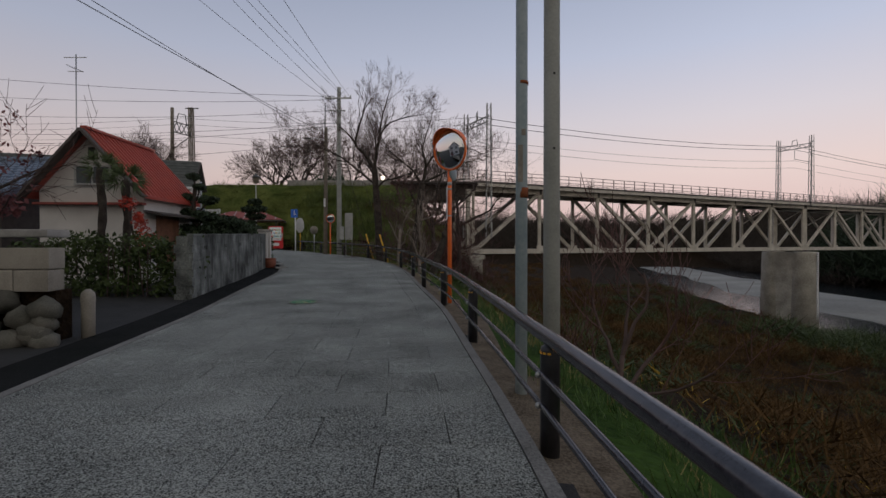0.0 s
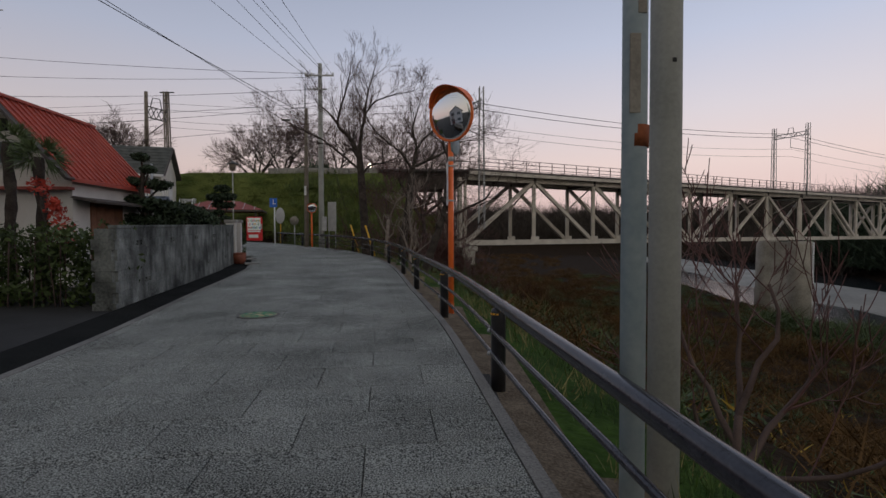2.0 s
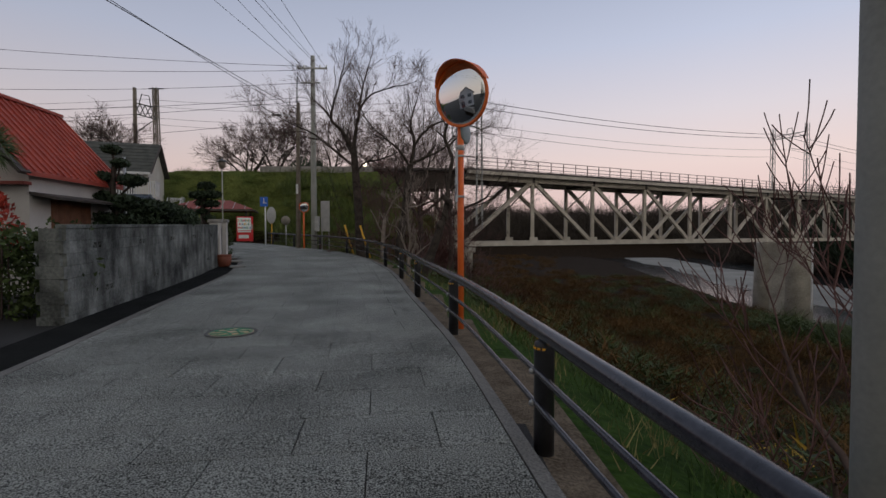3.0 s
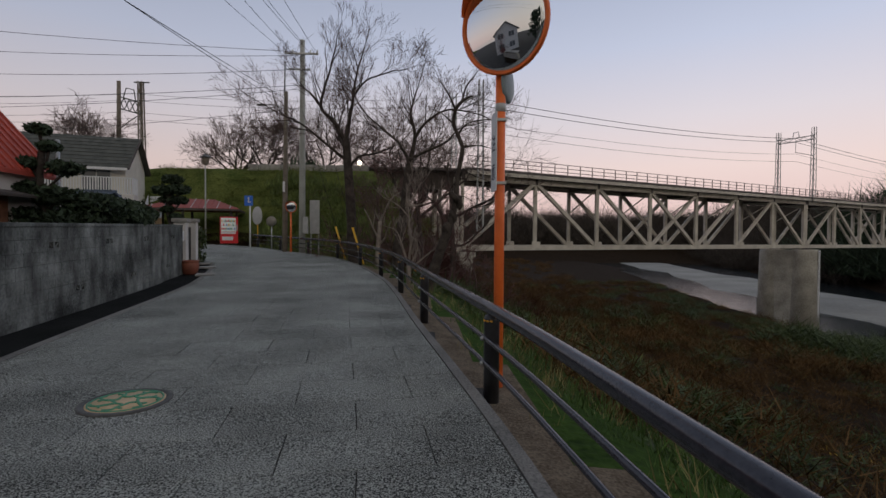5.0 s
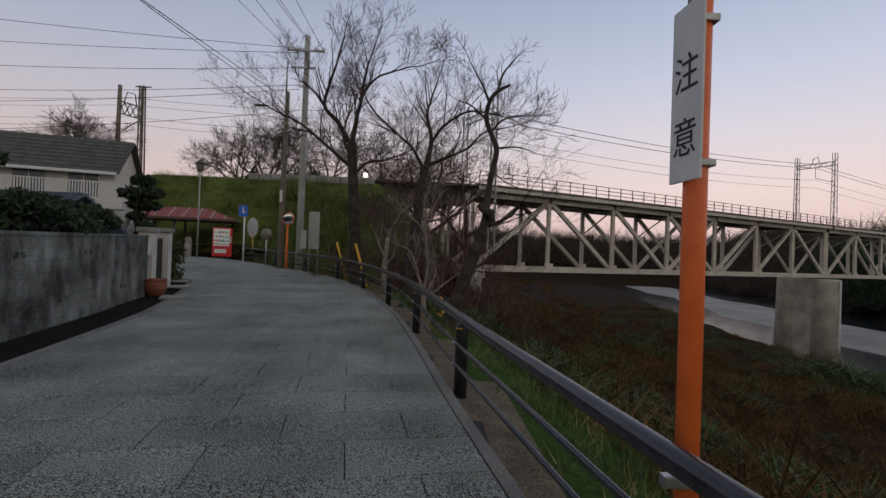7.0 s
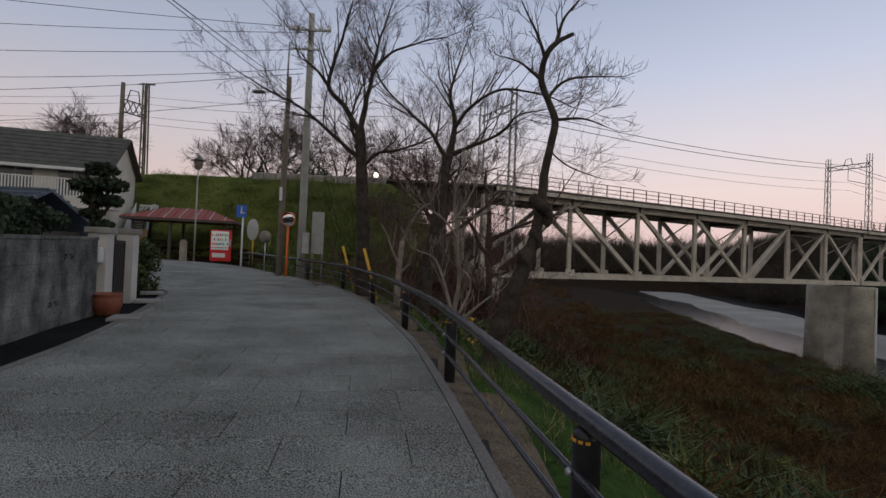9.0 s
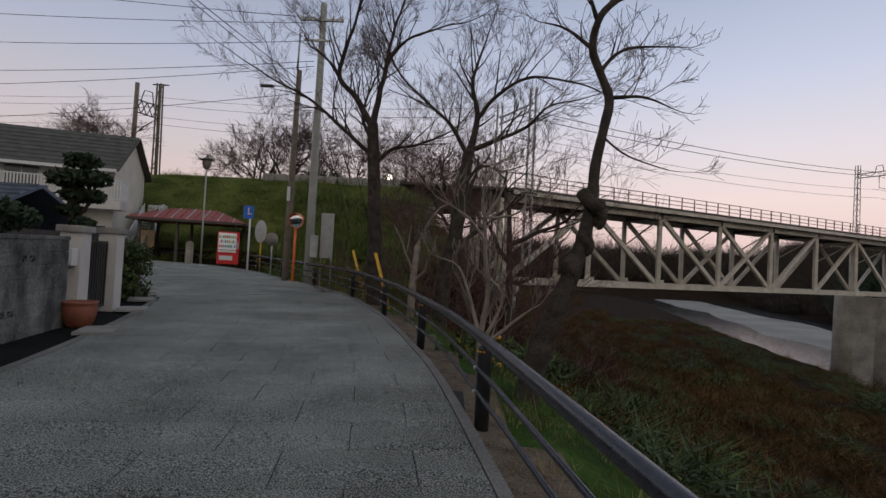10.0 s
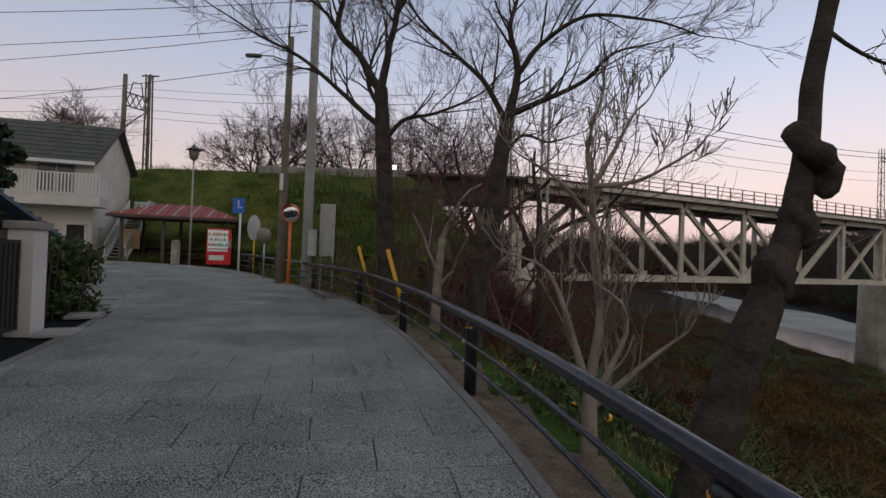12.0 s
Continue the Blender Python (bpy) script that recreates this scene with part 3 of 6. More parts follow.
g1 = gate_post(-7.95, 21.75, "white plastered gate post with a mail box")
part("mail_box", boxes(((0.0, -0.26, 1.14), (0.26, 0.2, 0.3)), bevel=0.02), SIGNWHITE, g1, "white mail box")
gate_post(-8.28, 23.15, "white plastered gate post by the hedge")
gt = thing("gate", "dark closed metal gate leaf between white posts", "gate", at=Matrix.Translation((-8.11, 22.45, road_z(22.4))) @ Matrix.Rotation(radians(103), 4, "Z"))
part("gate_frame", boxes(((0, 0, 0.12), (1.0, 0.04, 0.05)), ((0, 0, 1.35), (1.0, 0.04, 0.05)), ((-0.48, 0, 0.73), (0.05, 0.04, 1.25)), ((0.48, 0, 0.73), (0.05, 0.04, 1.25))), BLACK, gt)
for k in range(9):
    part("bar", boxes(((-0.4 + k * 0.1, 0, 0.73), (0.075, 0.02, 1.2))), BLACK, gt)
pot = thing("plant_pot", "glazed red-brown plant pot at the gate", "plant pot", at=Matrix.Translation((-7.5, 21.35, road_z(21.4) - 0.05)))
part("bowl", lathe([(0.14, 0), (0.20, 0.05), (0.245, 0.2), (0.25, 0.33), (0.235, 0.38), (0.26, 0.40), (0.26, 0.43), (0.22, 0.43), (0.21, 0.36), (0.02, 0.35)], 26), TERRA, pot)
mb = thing("post_box", "small red letter box behind the gate", "letter box", at=Matrix.Translation((-9.2, 23.9, road_z(24) - 0.05)))
part("stand", boxes(((0, 0, 0.45), (0.08, 0.08, 0.9)), bevel=0.01), BLACK, mb)
part("box", boxes(((0, 0, 1.05), (0.3, 0.25, 0.34)), bevel=0.03), VENDRED, mb)


# ---------------------------------------------------------------- stone wall at the driveway
def stone_wall():
    w = thing("stone_wall", "boulder base with pale cut stone blocks and coping", "wall")
    rng = random.Random(4)
    x1, y0 = -5.45, 6.95
    for r in range(2):
        x = x1
        while x > -9.5:
            L_ = rng.uniform(0.42, 0.75)
            o = part("stone_block", boxes(((x - L_ / 2, y0 + rng.uniform(-0.01, 0.01), 0.86 + r * 0.31), (L_ - 0.012, 0.3, 0.30)), bevel=0.025), STONE, w)
            x -= L_
    part("coping", boxes(((x1 - 1.9, y0, 1.52), (3.86, 0.42, 0.11)), bevel=0.03), KERB, w, "flat grey coping")
    for k in range(46):
        bm = bmesh.new()
        bmesh.ops.create_icosphere(bm, subdivisions=2, radius=1)
        px_, pz_ = x1 - rng.uniform(-0.15, 3.6), rng.uniform(0.02, 0.66)
        s = rng.uniform(0.12, 0.2)
        sd = rng.random() * 50
        for v in bm.verts:
            v.co *= 1 + 0.3 * noise.noise(v.co * 1.4 + Vector((sd, 0, 0)))
            v.co = Vector((v.co.x * s * 1.15, v.co.y * s, v.co.z * s * 0.9)) + Vector((px_, y0 - 0.15 - (0.68 - pz_) * 0.25, pz_))
        for f in bm.faces:
            f.smooth = True
        part("boulder", bm, ROCK, w)
    part("core", boxes(((x1 - 1.9, y0 + 0.12, 0.36), (3.8, 0.3, 0.72))), SOIL, w)
    return w


stone_wall()
st = thing("bollard_stone", "small round-topped pale marker stone at the driveway", "stone", at=Matrix.Translation((-5.2, 7.2, 0.0)))
part("marker", lathe([(0.09, -0.1), (0.09, 0.5), (0.1, 0.56), (0.085, 0.66), (0.03, 0.71)], 16), STONE, st)


# ---------------------------------------------------------------- houses
def window(parent, m, w, h, panes=2, frame_mat=SIGNGREY):
    win = part("window", boxes(((0, 0, h / 2 + 0.02), (w + 0.1, 0.08, 0.05)), ((0, 0, -h / 2 - 0.02), (w + 0.1, 0.1, 0.05)), ((-w / 2 - 0.02, 0, 0), (0.05, 0.08, h)), ((w / 2 + 0.02, 0, 0), (0.05, 0.08, h)), ((0, 0, 0), (0.05, 0.07, h))), frame_mat, parent)
    win.matrix_basis = m
    for k in range(panes):
        pw = w / panes
        p = part("pane", boxes(((-w / 2 + pw * (k + 0.5), 0.0, 0), (pw - 0.03, 0.02, h - 0.01))), PANE, win)
    return win


def red_house():
    h = thing("annex_house", "small white plastered annex with a steep red corrugated roof", "house", at=Matrix.Translation((-10.4, 14.6, 0.1)) @ Matrix.Rotation(radians(3), 4, "Z"))
    W, L_, E_, R_ = 1.5, 3.1, 2.93, 4.62
    bm = bmesh.new()
    prof = [(-W, 0), (W, 0), (W, E_ - 0.05), (0, R_ - 0.12), (-W, E_ - 0.05)]
    f0 = [bm.verts.new((x, 0, z)) for x, z in prof]
    f1 = [bm.verts.new((x, L_, z)) for x, z in prof]
    bm.faces.new(f0)
    bm.faces.new(f1[::-1])
    for i in range(5):
        j = (i + 1) % 5
        bm.faces.new((f0[j], f0[i], f1[i], f1[j]))
    bmesh.ops.recalc_face_normals(bm, faces=bm.faces)
    part("wall", bm, WHITE, h)
    for sx in (-1, 1):
        dx, dz = W + 0.22, (R_ - E_) * (W + 0.22) / W
        roof = part("roof", slab([(0, -0.35, R_), (sx * dx, -0.35, R_ - dz), (sx * dx, L_ + 0.25, R_ - dz), (0, L_ + 0.25, R_)][::sx], 0.09), REDROOF, h, "red metal roof slope")
        n_ = 16
        for k in range(n_ + 1):
            y = -0.33 + (L_ + 0.56) * k / n_
            part("rib", beam((0, y, R_ + 0.02), (sx * dx, y, R_ - dz + 0.02), 0.05, 0.05), REDROOF, roof)
        part("bargeboard", beam((0, -0.40, R_ - 0.05), (sx * dx, -0.40, R_ - dz - 0.05), 0.07, 0.3, up=(0, 1, 0)), DARKTRIM, h)
    part("ridge_cap", beam((0, -0.37, R_ + 0.03), (0, L_ + 0.27, R_ + 0.03), 0.18, 0.07), REDROOF, h)
    part("trim_band", boxes(((0, -0.1, 2.45), (2 * W + 0.1, 0.24, 0.07)), bevel=0.01), REDTRIM, h, "red-brown sheet ledge")
    part("lap_line", boxes(((0, -0.012, 2.95), (2 * W * 0.7, 0.02, 0.03))), SIGNGREY, h)
    window(h, Matrix.Translation((0.05, -0.03, 3.3)), 0.95, 0.5)
    part("vent", boxes(((0.0, -0.02, 3.98), (0.16, 0.05, 0.28))), DARK, h, "small dark gable vent")
    for k in range(7):
        part("board", boxes(((W + 0.02, 0.75 + k * 0.2, 1.3), (0.04, 0.19, 1.7))), BROWN, h, "")
    part("side_eave", boxes(((W + 0.25, L_ / 2, 2.2), (0.6, L_, 0.06), Matrix.Rotation(0.2, 4, "Y"))), DARKTRIM, h)
    return h


red_house()


def neighbour_house():
    """House across the drive, seen only in the traffic mirror."""
    h = thing("house", "two-storey dark grey house with a gabled roof", "house", at=Matrix.Translation((-15.5, 3.2, 0.0)) @ Matrix.Rotation(radians(20), 4, "Z"))
    W, L_, E_, R_ = 3.2, 6.5, 4.6, 6.6
    bm = bmesh.new()
    prof = [(-W, -0.1), (W, -0.1), (W, E_), (0, R_ - 0.1), (-W, E_)]
    f0, f1 = ([bm.verts.new((x, y, z)) for y, z in prof] for x in (0, -L_))
    bm.faces.new(f0)
    bm.faces.new(f1[::-1])
    for i in range(5):
        j = (i + 1) % 5
        bm.faces.new((f0[j], f0[i], f1[i], f1[j]))
    bmesh.ops.recalc_face_normals(bm, faces=bm.faces)
    part("wall", bm, SIGNGREY, h)
    for sy in (-1, 1):
        part("roof", slab([(0.5, 0, R_), (0.5, sy * (W + 0.5), E_ - 0.3), (-L_ - 0.5, sy * (W + 0.5), E_ - 0.3), (-L_ - 0.5, 0, R_)][::sy], 0.14), SLATE, h)
    for y, z in ((-1.5, 3.6), (1.5, 3.6), (-1.5, 1.3), (1.5, 1.3)):
        window(h, Matrix.Translation((0.03, y, z)) @ Matrix.Rotation(math.pi / 2, 4, "Z"), 1.5, 1.1)


neighbour_house()


def evergreen(base, height, label, seed):
    rng = random.Random(seed)
    t_ = thing("evergreen_tree", label, "tree", "evergreens behind the road", at=Matrix.Translation(base))
    part("trunk", tube([(0, 0, -0.3), (0.1, 0, height * 0.5), (0, 0, height * 0.92)], [0.22, 0.14, 0.03], 9), BARK, t_)
    bm = bmesh.new()
    for k in range(90):
        f = rng.random() ** 0.8
        a, q = rng.uniform(0, 6.28), rng.uniform(0.2, 1) * (1.0 - 0.75 * f) * height * 0.28
        leaves(bm, rng, (q * math.cos(a), q * math.sin(a), height * (0.15 + 0.85 * f)), (0.7, 0.7, 0.45), 60, 0.16)
    part("crown", bm, PINE, t_)


for x, y, hh, sd in ((-10.5, -5.0, 8.5, 1), (-6.5, -9.0, 9.5, 2), (-15.0, -7.5, 9.0, 3), (-2.0, -15.0, 9.0, 4)):
    evergreen((x, y, -0.05), hh, "tall dark evergreen tree behind the road", sd)


def tile_house():
    h = thing("tile_roof_house", "dark timber house with a blue-grey tiled roof", "house", at=Matrix.Translation((-15.4, 15.5, 0.1)))
    part("wall", boxes(((-1.5, 3, 1.45), (6, 6, 2.9))), DARKTRIM, h)
    part("window_band", boxes(((-1.5, -0.03, 2.35), (4.6, 0.06, 0.35))), SIGNWHITE, h)
    x0, x1 = -5.2, 2.3
    for r in range(11):
        y, z = -0.9 + r * 0.42, 2.75 + r * 0.15
        bm = bmesh.new()
        for k in range(25):
            xa = x0 + 0.3 * k
            tube([(xa + 0.15, y, z), (xa + 0.15, y + 0.44, z + 0.158)], 0.13, 8, bm)
        part("tile_course", bm, BLUETILE, h)
    part("roof_back", slab([(x0, -0.9, 2.72), (x1, -0.9, 2.72), (x1, 3.7, 4.4), (x0, 3.7, 4.4)], 0.12), BLUETILE, h)
    part("rear_roof", slab([(x0, 3.7, 4.4), (x1, 3.7, 4.4), (x1, 7, 2.8), (x0, 7, 2.8)], 0.12), BLUETILE, h)
    part("ridge", tube([(x0, 3.7, 4.5), (x1, 3.7, 4.5)], 0.16, 10), BLUETILE, h)
    return h


tile_house()
h3 = thing("tile_roof_shed", "low garden building with a dark blue tiled roof behind the wall", "house", at=Matrix.Translation((-16.4, 27.5, -0.35)))
part("wall", boxes(((0, 0, 1.2), (5, 4, 2.4))), DARKTRIM, h3)
for sy in (-1, 1):
    rf = part("roof", slab([(-3, 0, 3.7), (3, 0, 3.7), (3, sy * 2.7, 2.35), (-3, sy * 2.7, 2.35)][::-sy], 0.1), BLUETILE, h3)
    for k in range(9):
        y = sy * 0.3 * (k + 0.5)
        part("tile_course", beam((-3, y, 3.74 - abs(y) * 0.5), (3, y, 3.74 - abs(y) * 0.5), 0.06, 0.07), BLUETILE, rf)


def balcony_house():
    # local: x along the ridge to the gable end at 0, y to the back
    m = Matrix.Translation((-22.3, 43.5, 0.9)) @ Matrix.Rotation(radians(17.6), 4, "Z")
    h = thing("apartment_house", "two-storey cream house with balcony, dark slate roof and outside stair", "house", at=m)
    L_, D, E_, R_ = 16, 6.2, 6.0, 8.2
    bm = bmesh.new()
    prof = [(0, -0.4), (D, -0.4), (D, E_), (D / 2, R_ - 0.1), (0, E_)]
    f0 = [bm.verts.new((0, y, z)) for y, z in prof]
    f1 = [bm.verts.new((-L_, y, z)) for y, z in prof]
    bm.faces.new(f0)
    bm.faces.new(f1[::-1])
    for i in range(5):
        j = (i + 1) % 5
        bm.faces.new((f0[j], f0[i], f1[i], f1[j]))
    bmesh.ops.recalc_face_normals(bm, faces=bm.faces)
    part("wall", bm, CREAM, h)
    for s_, y0, y1 in ((1, -0.9, D / 2), (-1, D + 0.35, D / 2)):
        z0 = R_ - (R_ - E_) * abs(y0 - y1) / (D / 2)
        rf = part("roof", slab([(0.3, y0, z0), (0.3, y1, R_), (-L_, y1, R_), (-L_, y0, z0)][::s_], 0.14), SLATE, h, "dark slate roof slope")
        for k in range(1, 9):
            t_ = k / 9
            part("shingle_course", beam((0.3, y0 + (y1 - y0) * t_, z0 + (R_ - z0) * t_ + 0.01), (-L_, y0 + (y1 - y0) * t_, z0 + (R_ - z0) * t_ + 0.01), 0.05, 0.03), SLATE, rf)
        part("verge", beam((0.33, y0, z0 - 0.08), (0.33, y1, R_ - 0.08), 0.05, 0.2, up=(1, 0, 0)), DARKTRIM, h)
    part("fascia", boxes(((-L_ / 2, -0.92, 5.3), (L_ + 0.6, 0.06, 0.18))), SIGNWHITE, h, "white gutter board")
    part("balcony_slab", boxes(((-L_ / 2 + 0.4, -0.75, 3.15), (L_ + 0.8, 1.5, 0.5)), bevel=0.02), WHITE, h)
    rail = part("balcony_rail", boxes(((-L_ / 2 + 0.4, -1.46, 4.62), (L_ + 0.8, 0.06, 0.06)), ((-L_ / 2 + 0.4, -1.46, 3.5), (L_ + 0.8, 0.05, 0.05)), ((0.78, -0.75, 4.62), (0.06, 1.4, 0.06)), ((0.78, -0.75, 3.5), (0.05, 1.4, 0.05))), SIGNWHITE, h)
    sl = part("baluster", boxes(((0, 0, 4.06), (0.07, 0.03, 1.1))), SIGNWHITE, rail)
    for k in range(1, 100):
        o = new("baluster", sl.data)
        o.parent = rail
        o.location = (0.76 - k * 0.16, -1.46, 0)
    for k in range(8):
        o = new("baluster", sl.data)
        o.parent = rail
        o.matrix_basis = Matrix.Translation((0.78, -1.4 + k * 0.18, 0)) @ Matrix.Rotation(math.pi / 2, 4, "Z")
    sl.location = (0.76, -1.46, 0)
    for k in range(5):
        window(h, Matrix.Translation((-1.8 - k * 3, -0.03, 4.5)), 1.7, 1.5)
    d_ = part("door", boxes(((-0.75, -0.03, 0.95), (0.85, 0.08, 1.95)), bevel=0.01), DARK, h, "dark doorway")
    part("door_frame", boxes(((-1.22, -0.05, 0.97), (0.07, 0.1, 2.0)), ((-0.29, -0.05, 0.97), (0.07, 0.1, 2.0)), ((-0.75, -0.05, 1.99), (1.0, 0.1, 0.07))), SIGNWHITE, d_)
    part("red_box", boxes(((-2.3, -0.1, 1.75), (0.42, 0.2, 0.62)), bevel=0.02), VENDRED, h, "red letter box on the wall")
    part("wall_vent", boxes(((-3.1, -0.06, 2.35), (0.4, 0.1, 0.22)), bevel=0.02), SIGNGREY, h)
    for y in (2.2,):
        window(h, Matrix.Translation((0.02, y, 4.6)) @ Matrix.Rotation(math.pi / 2, 4, "Z"), 0.2, 0.3)
    # outside stair by the gable: up towards the back
    sx = 1.15
    for k in range(15):
        part("stair_tread", boxes(((sx, 0.2 + k * 0.27, 0.19 * (k + 1)), (1.0, 0.3, 0.05))), ZINC, h)
    for x in (sx - 0.52, sx + 0.52):
        part("stringer", beam((x, 0.0, 0.0), (x, 4.2, 2.9), 0.06, 0.26, up=(1, 0, 0)), SIGNWHITE, h)
        part("stair_panel", slab([(x - 0.02, 0.1, 1.0), (x + 0.02, 0.1, 1.0), (x + 0.02, 4.2, 3.85), (x - 0.02, 4.2, 3.85)], 0.75), SIGNWHITE, h, "white stair side panel")
    part("landing", boxes(((sx, 4.9, 2.85), (1.3, 1.5, 0.14)), bevel=0.01), WHITE, h)
    part("landing_rail", boxes(((sx + 0.62, 4.9, 3.4), (0.05, 1.5, 0.95)), ((sx, 5.62, 3.4), (1.3, 0.05, 0.95))), SIGNWHITE, h)
    part("meter_box", boxes(((0.1, 1.2, 1.6), (0.2, 0.4, 0.5)), bevel=0.02), SIGNGREY, h)
    part("entrance_step", boxes(((-0.3, -0.5, -0.02), (2.2, 0.9, 0.16)), bevel=0.01), KERB, h)
    return h


balcony_house()


# ---------------------------------------------------------------- rest shelter
def shelter():
    m = Matrix.Translation((-18.0, 45.2, 0.95)) @ Matrix.Rotation(radians(14), 4, "Z")
    s = thing("rest_shelter", "open timber shelter with a red hipped metal roof", "shelter", at=m)
    X, Y, E_, R_ = 3.3, 2.2, 2.55, 3.35
    cs = [(-X, -Y, E_), (X, -Y, E_), (X, Y, E_), (-X, Y, E_)]
    ra, rb = (-1.3, 0, R_), (1.3, 0, R_)
    bm = bmesh.new()
    v = [bm.verts.new(c) for c in cs + [ra, rb]]
    lo = [bm.verts.new((c[0], c[1], c[2] - 0.12)) for c in cs]
    for idx in ((0, 1, 5, 4), (1, 2, 5), (2, 3, 4, 5), (3, 0, 4)):
        bm.faces.new([v[i] for i in idx])
    bm.faces.new(lo[::-1])
    for i in range(4):
        j = (i + 1) % 4
        bm.faces.new((v[j], v[i], lo[i], lo[j]))
    bmesh.ops.recalc_face_normals(bm, faces=bm.faces)
    rf = part("roof", bm, REDTRIM, s, "dark red metal roof")
    for k in range(15):
        x = -X + 2 * X * (k + 0.5) / 15
        xt = max(-1.3, min(1.3, x))
        f = 1 if abs(x) <= 1.3 else (X - abs(x)) / (X - 1.3)
        part("seam", beam((x, -Y, E_ + 0.02), (x, -Y + Y * f, E_ + (R_ - E_) * f + 0.02), 0.04, 0.05), SIGNGREY if k % 2 else REDTRIM, rf)
    part("eave_board", boxes(((0, -Y, E_ - 0.09), (2 * X, 0.05, 0.14)), ((X, 0, E_ - 0.09), (0.05, 2 * Y, 0.14)), ((-X, 0, E_ - 0.09), (0.05, 2 * Y, 0.14))), DARKTRIM, s)
    for x in (-X + 0.6, -0.6, X - 0.6):
        for y in (-Y + 0.5, Y - 0.5):
            part("post", boxes(((x, y, 1.2), (0.16, 0.16, 2.5)), bevel=0.012), DARKTRIM, s)
    part("bench", boxes(((0, Y - 0.8, 0.42), (5.0, 0.45, 0.07)), ((-2.2, Y - 0.8, 0.2), (0.1, 0.4, 0.4)), ((2.4, Y - 0.8, 0.2), (0.1, 0.4, 0.4)), ((0, Y - 0.8, 0.2), (0.1, 0.4, 0.4))), DARKTRIM, s)
    part("back_lattice", boxes(*[((0, Y - 0.5, 0.35 + k * 0.2), (5.6, 0.03, 0.06)) for k in range(5)]), DARKTRIM, s)
    return s


shelter()
nb = thing("notice_board", "weathered yellowish notice board under the shelter roof", "notice board", at=Matrix.Translation((-21.0, 45.0, 0.95)) @ Matrix.Rotation(radians(14), 4, "Z"))
part("panel", boxes(((0, 0, 1.25), (0.9, 0.06, 1.2)), bevel=0.01), COVERT, nb)
part("legs", boxes(((-0.4, 0, 0.35), (0.06, 0.06, 0.8)), ((0.4, 0, 0.35), (0.06, 0.06, 0.8))), DARKTRIM, nb)


def vending():
    m = Matrix.Translation((-14.15, 41.6, 0.9)) @ Matrix.Rotation(radians(24), 4, "Z")
    v = thing("vending_machine", "red drinks vending machine with a lit display", "vending machine", at=m)
    part("body", boxes(((0, 0, 0.98), (1.15, 0.75, 1.85)), bevel=0.03), VENDRED, v)
    part("feet", boxes(((-0.45, 0, 0.03), (0.1, 0.5, 0.08)), ((0.45, 0, 0.03), (0.1, 0.5, 0.08))), IRON, v)
    pn = part("display_panel", boxes(((-0.05, -0.385, 1.35), (0.95, 0.03, 0.95)), bevel=0.01), PANELW, v, "pale lit display of drinks")
    rng = random.Random(2)
    cols = [VENDRED, SIGNBLUE, COVERG, YELLOWP, SIGNWHITE]
    for r in range(3):
        for k in range(9):
            part("can", tube([(-0.46 + k * 0.102, -0.405, 1.0 + r * 0.27), (-0.46 + k * 0.102, -0.405, 1.15 + r * 0.27)], 0.03, 8), cols[rng.randrange(5)], pn)
    part("label_band", boxes(((-0.05, -0.39, 0.78), (0.95, 0.02, 0.12))), SIGNWHITE, v)
    part("pickup_flap", boxes(((-0.1, -0.385, 0.4), (0.7, 0.03, 0.26)), bevel=0.01), SIGNWHITE, v)
    part("coin_panel", boxes(((0.49, -0.385, 1.15), (0.1, 0.03, 0.4)), bevel=0.008), ZINC, v)
    part("side_mark", boxes(((0.582, 0, 1.25), (0.01, 0.2, 0.8)), bevel=0.003), SIGNWHITE, v, "pale wavy mark")


vending()
bs = thing("blue_road_sign", "small square blue road sign on a white post", "road sign", at=Matrix.Translation((-11.05, 36.85, 0.72)))
part("post", tube([(0, 0, -0.3), (0, 0, 3.1)], 0.045, 12), SIGNWHITE, bs)
sp = part("sign_plate", boxes(((-0.06, -0.07, 2.9), (0.5, 0.03, 0.62)), bevel=0.006), SIGNBLUE, bs, "blue plate with white mark")
part("white_mark", boxes(((-0.06, -0.09, 2.95), (0.06, 0.012, 0.34)), ((0.0, -0.09, 2.82), (0.22, 0.012, 0.05))), SIGNWHITE, sp)
rs = thing("round_road_sign", "round pale road sign seen from its back", "road sign", at=Matrix.Translation((-11.4, 39.3, 0.72)))
part("post", tube([(0, 0, -0.3), (0, 0, 2.4)], 0.035, 12), YELLOWP, rs)
bm = lathe([(0.02, 0), (0.5, 0), (0.52, 0.012), (0.5, 0.025), (0.02, 0.025)], 32)
bmesh.ops.transform(bm, matrix=Matrix.Translation((0, -0.06, 2.1)) @ Matrix.Rotation(radians(-30), 4, "Z") @ Matrix.Rotation(math.pi / 2, 4, "X") @ Matrix.Diagonal((0.9, 1.15, 1, 1)), verts=bm.verts)
part("disc", bm, SIGNGREY, rs)
rs2 = thing("round_road_sign", "small round pinkish sign back near the poles", "road sign", at=Matrix.Translation((-8.9, 34.0, 0.6)))
part("post", tube([(0, 0, -0.3), (0, 0, 1.9)], 0.03, 10), ZINC, rs2)
bm = lathe([(0.02, 0), (0.27, 0), (0.28, 0.012), (0.02, 0.02)], 28)
bmesh.ops.transform(bm, matrix=Matrix.Translation((0, -0.05, 1.7)) @ Matrix.Rotation(math.pi / 2, 4, "X"), verts=bm.verts)
part("disc", bm, STONE, rs2)
gs = thing("notice_sign", "tall grey rectangular notice sign behind the utility pole", "sign", at=Matrix.Translation((-6.2, 32.4, 0.3)))
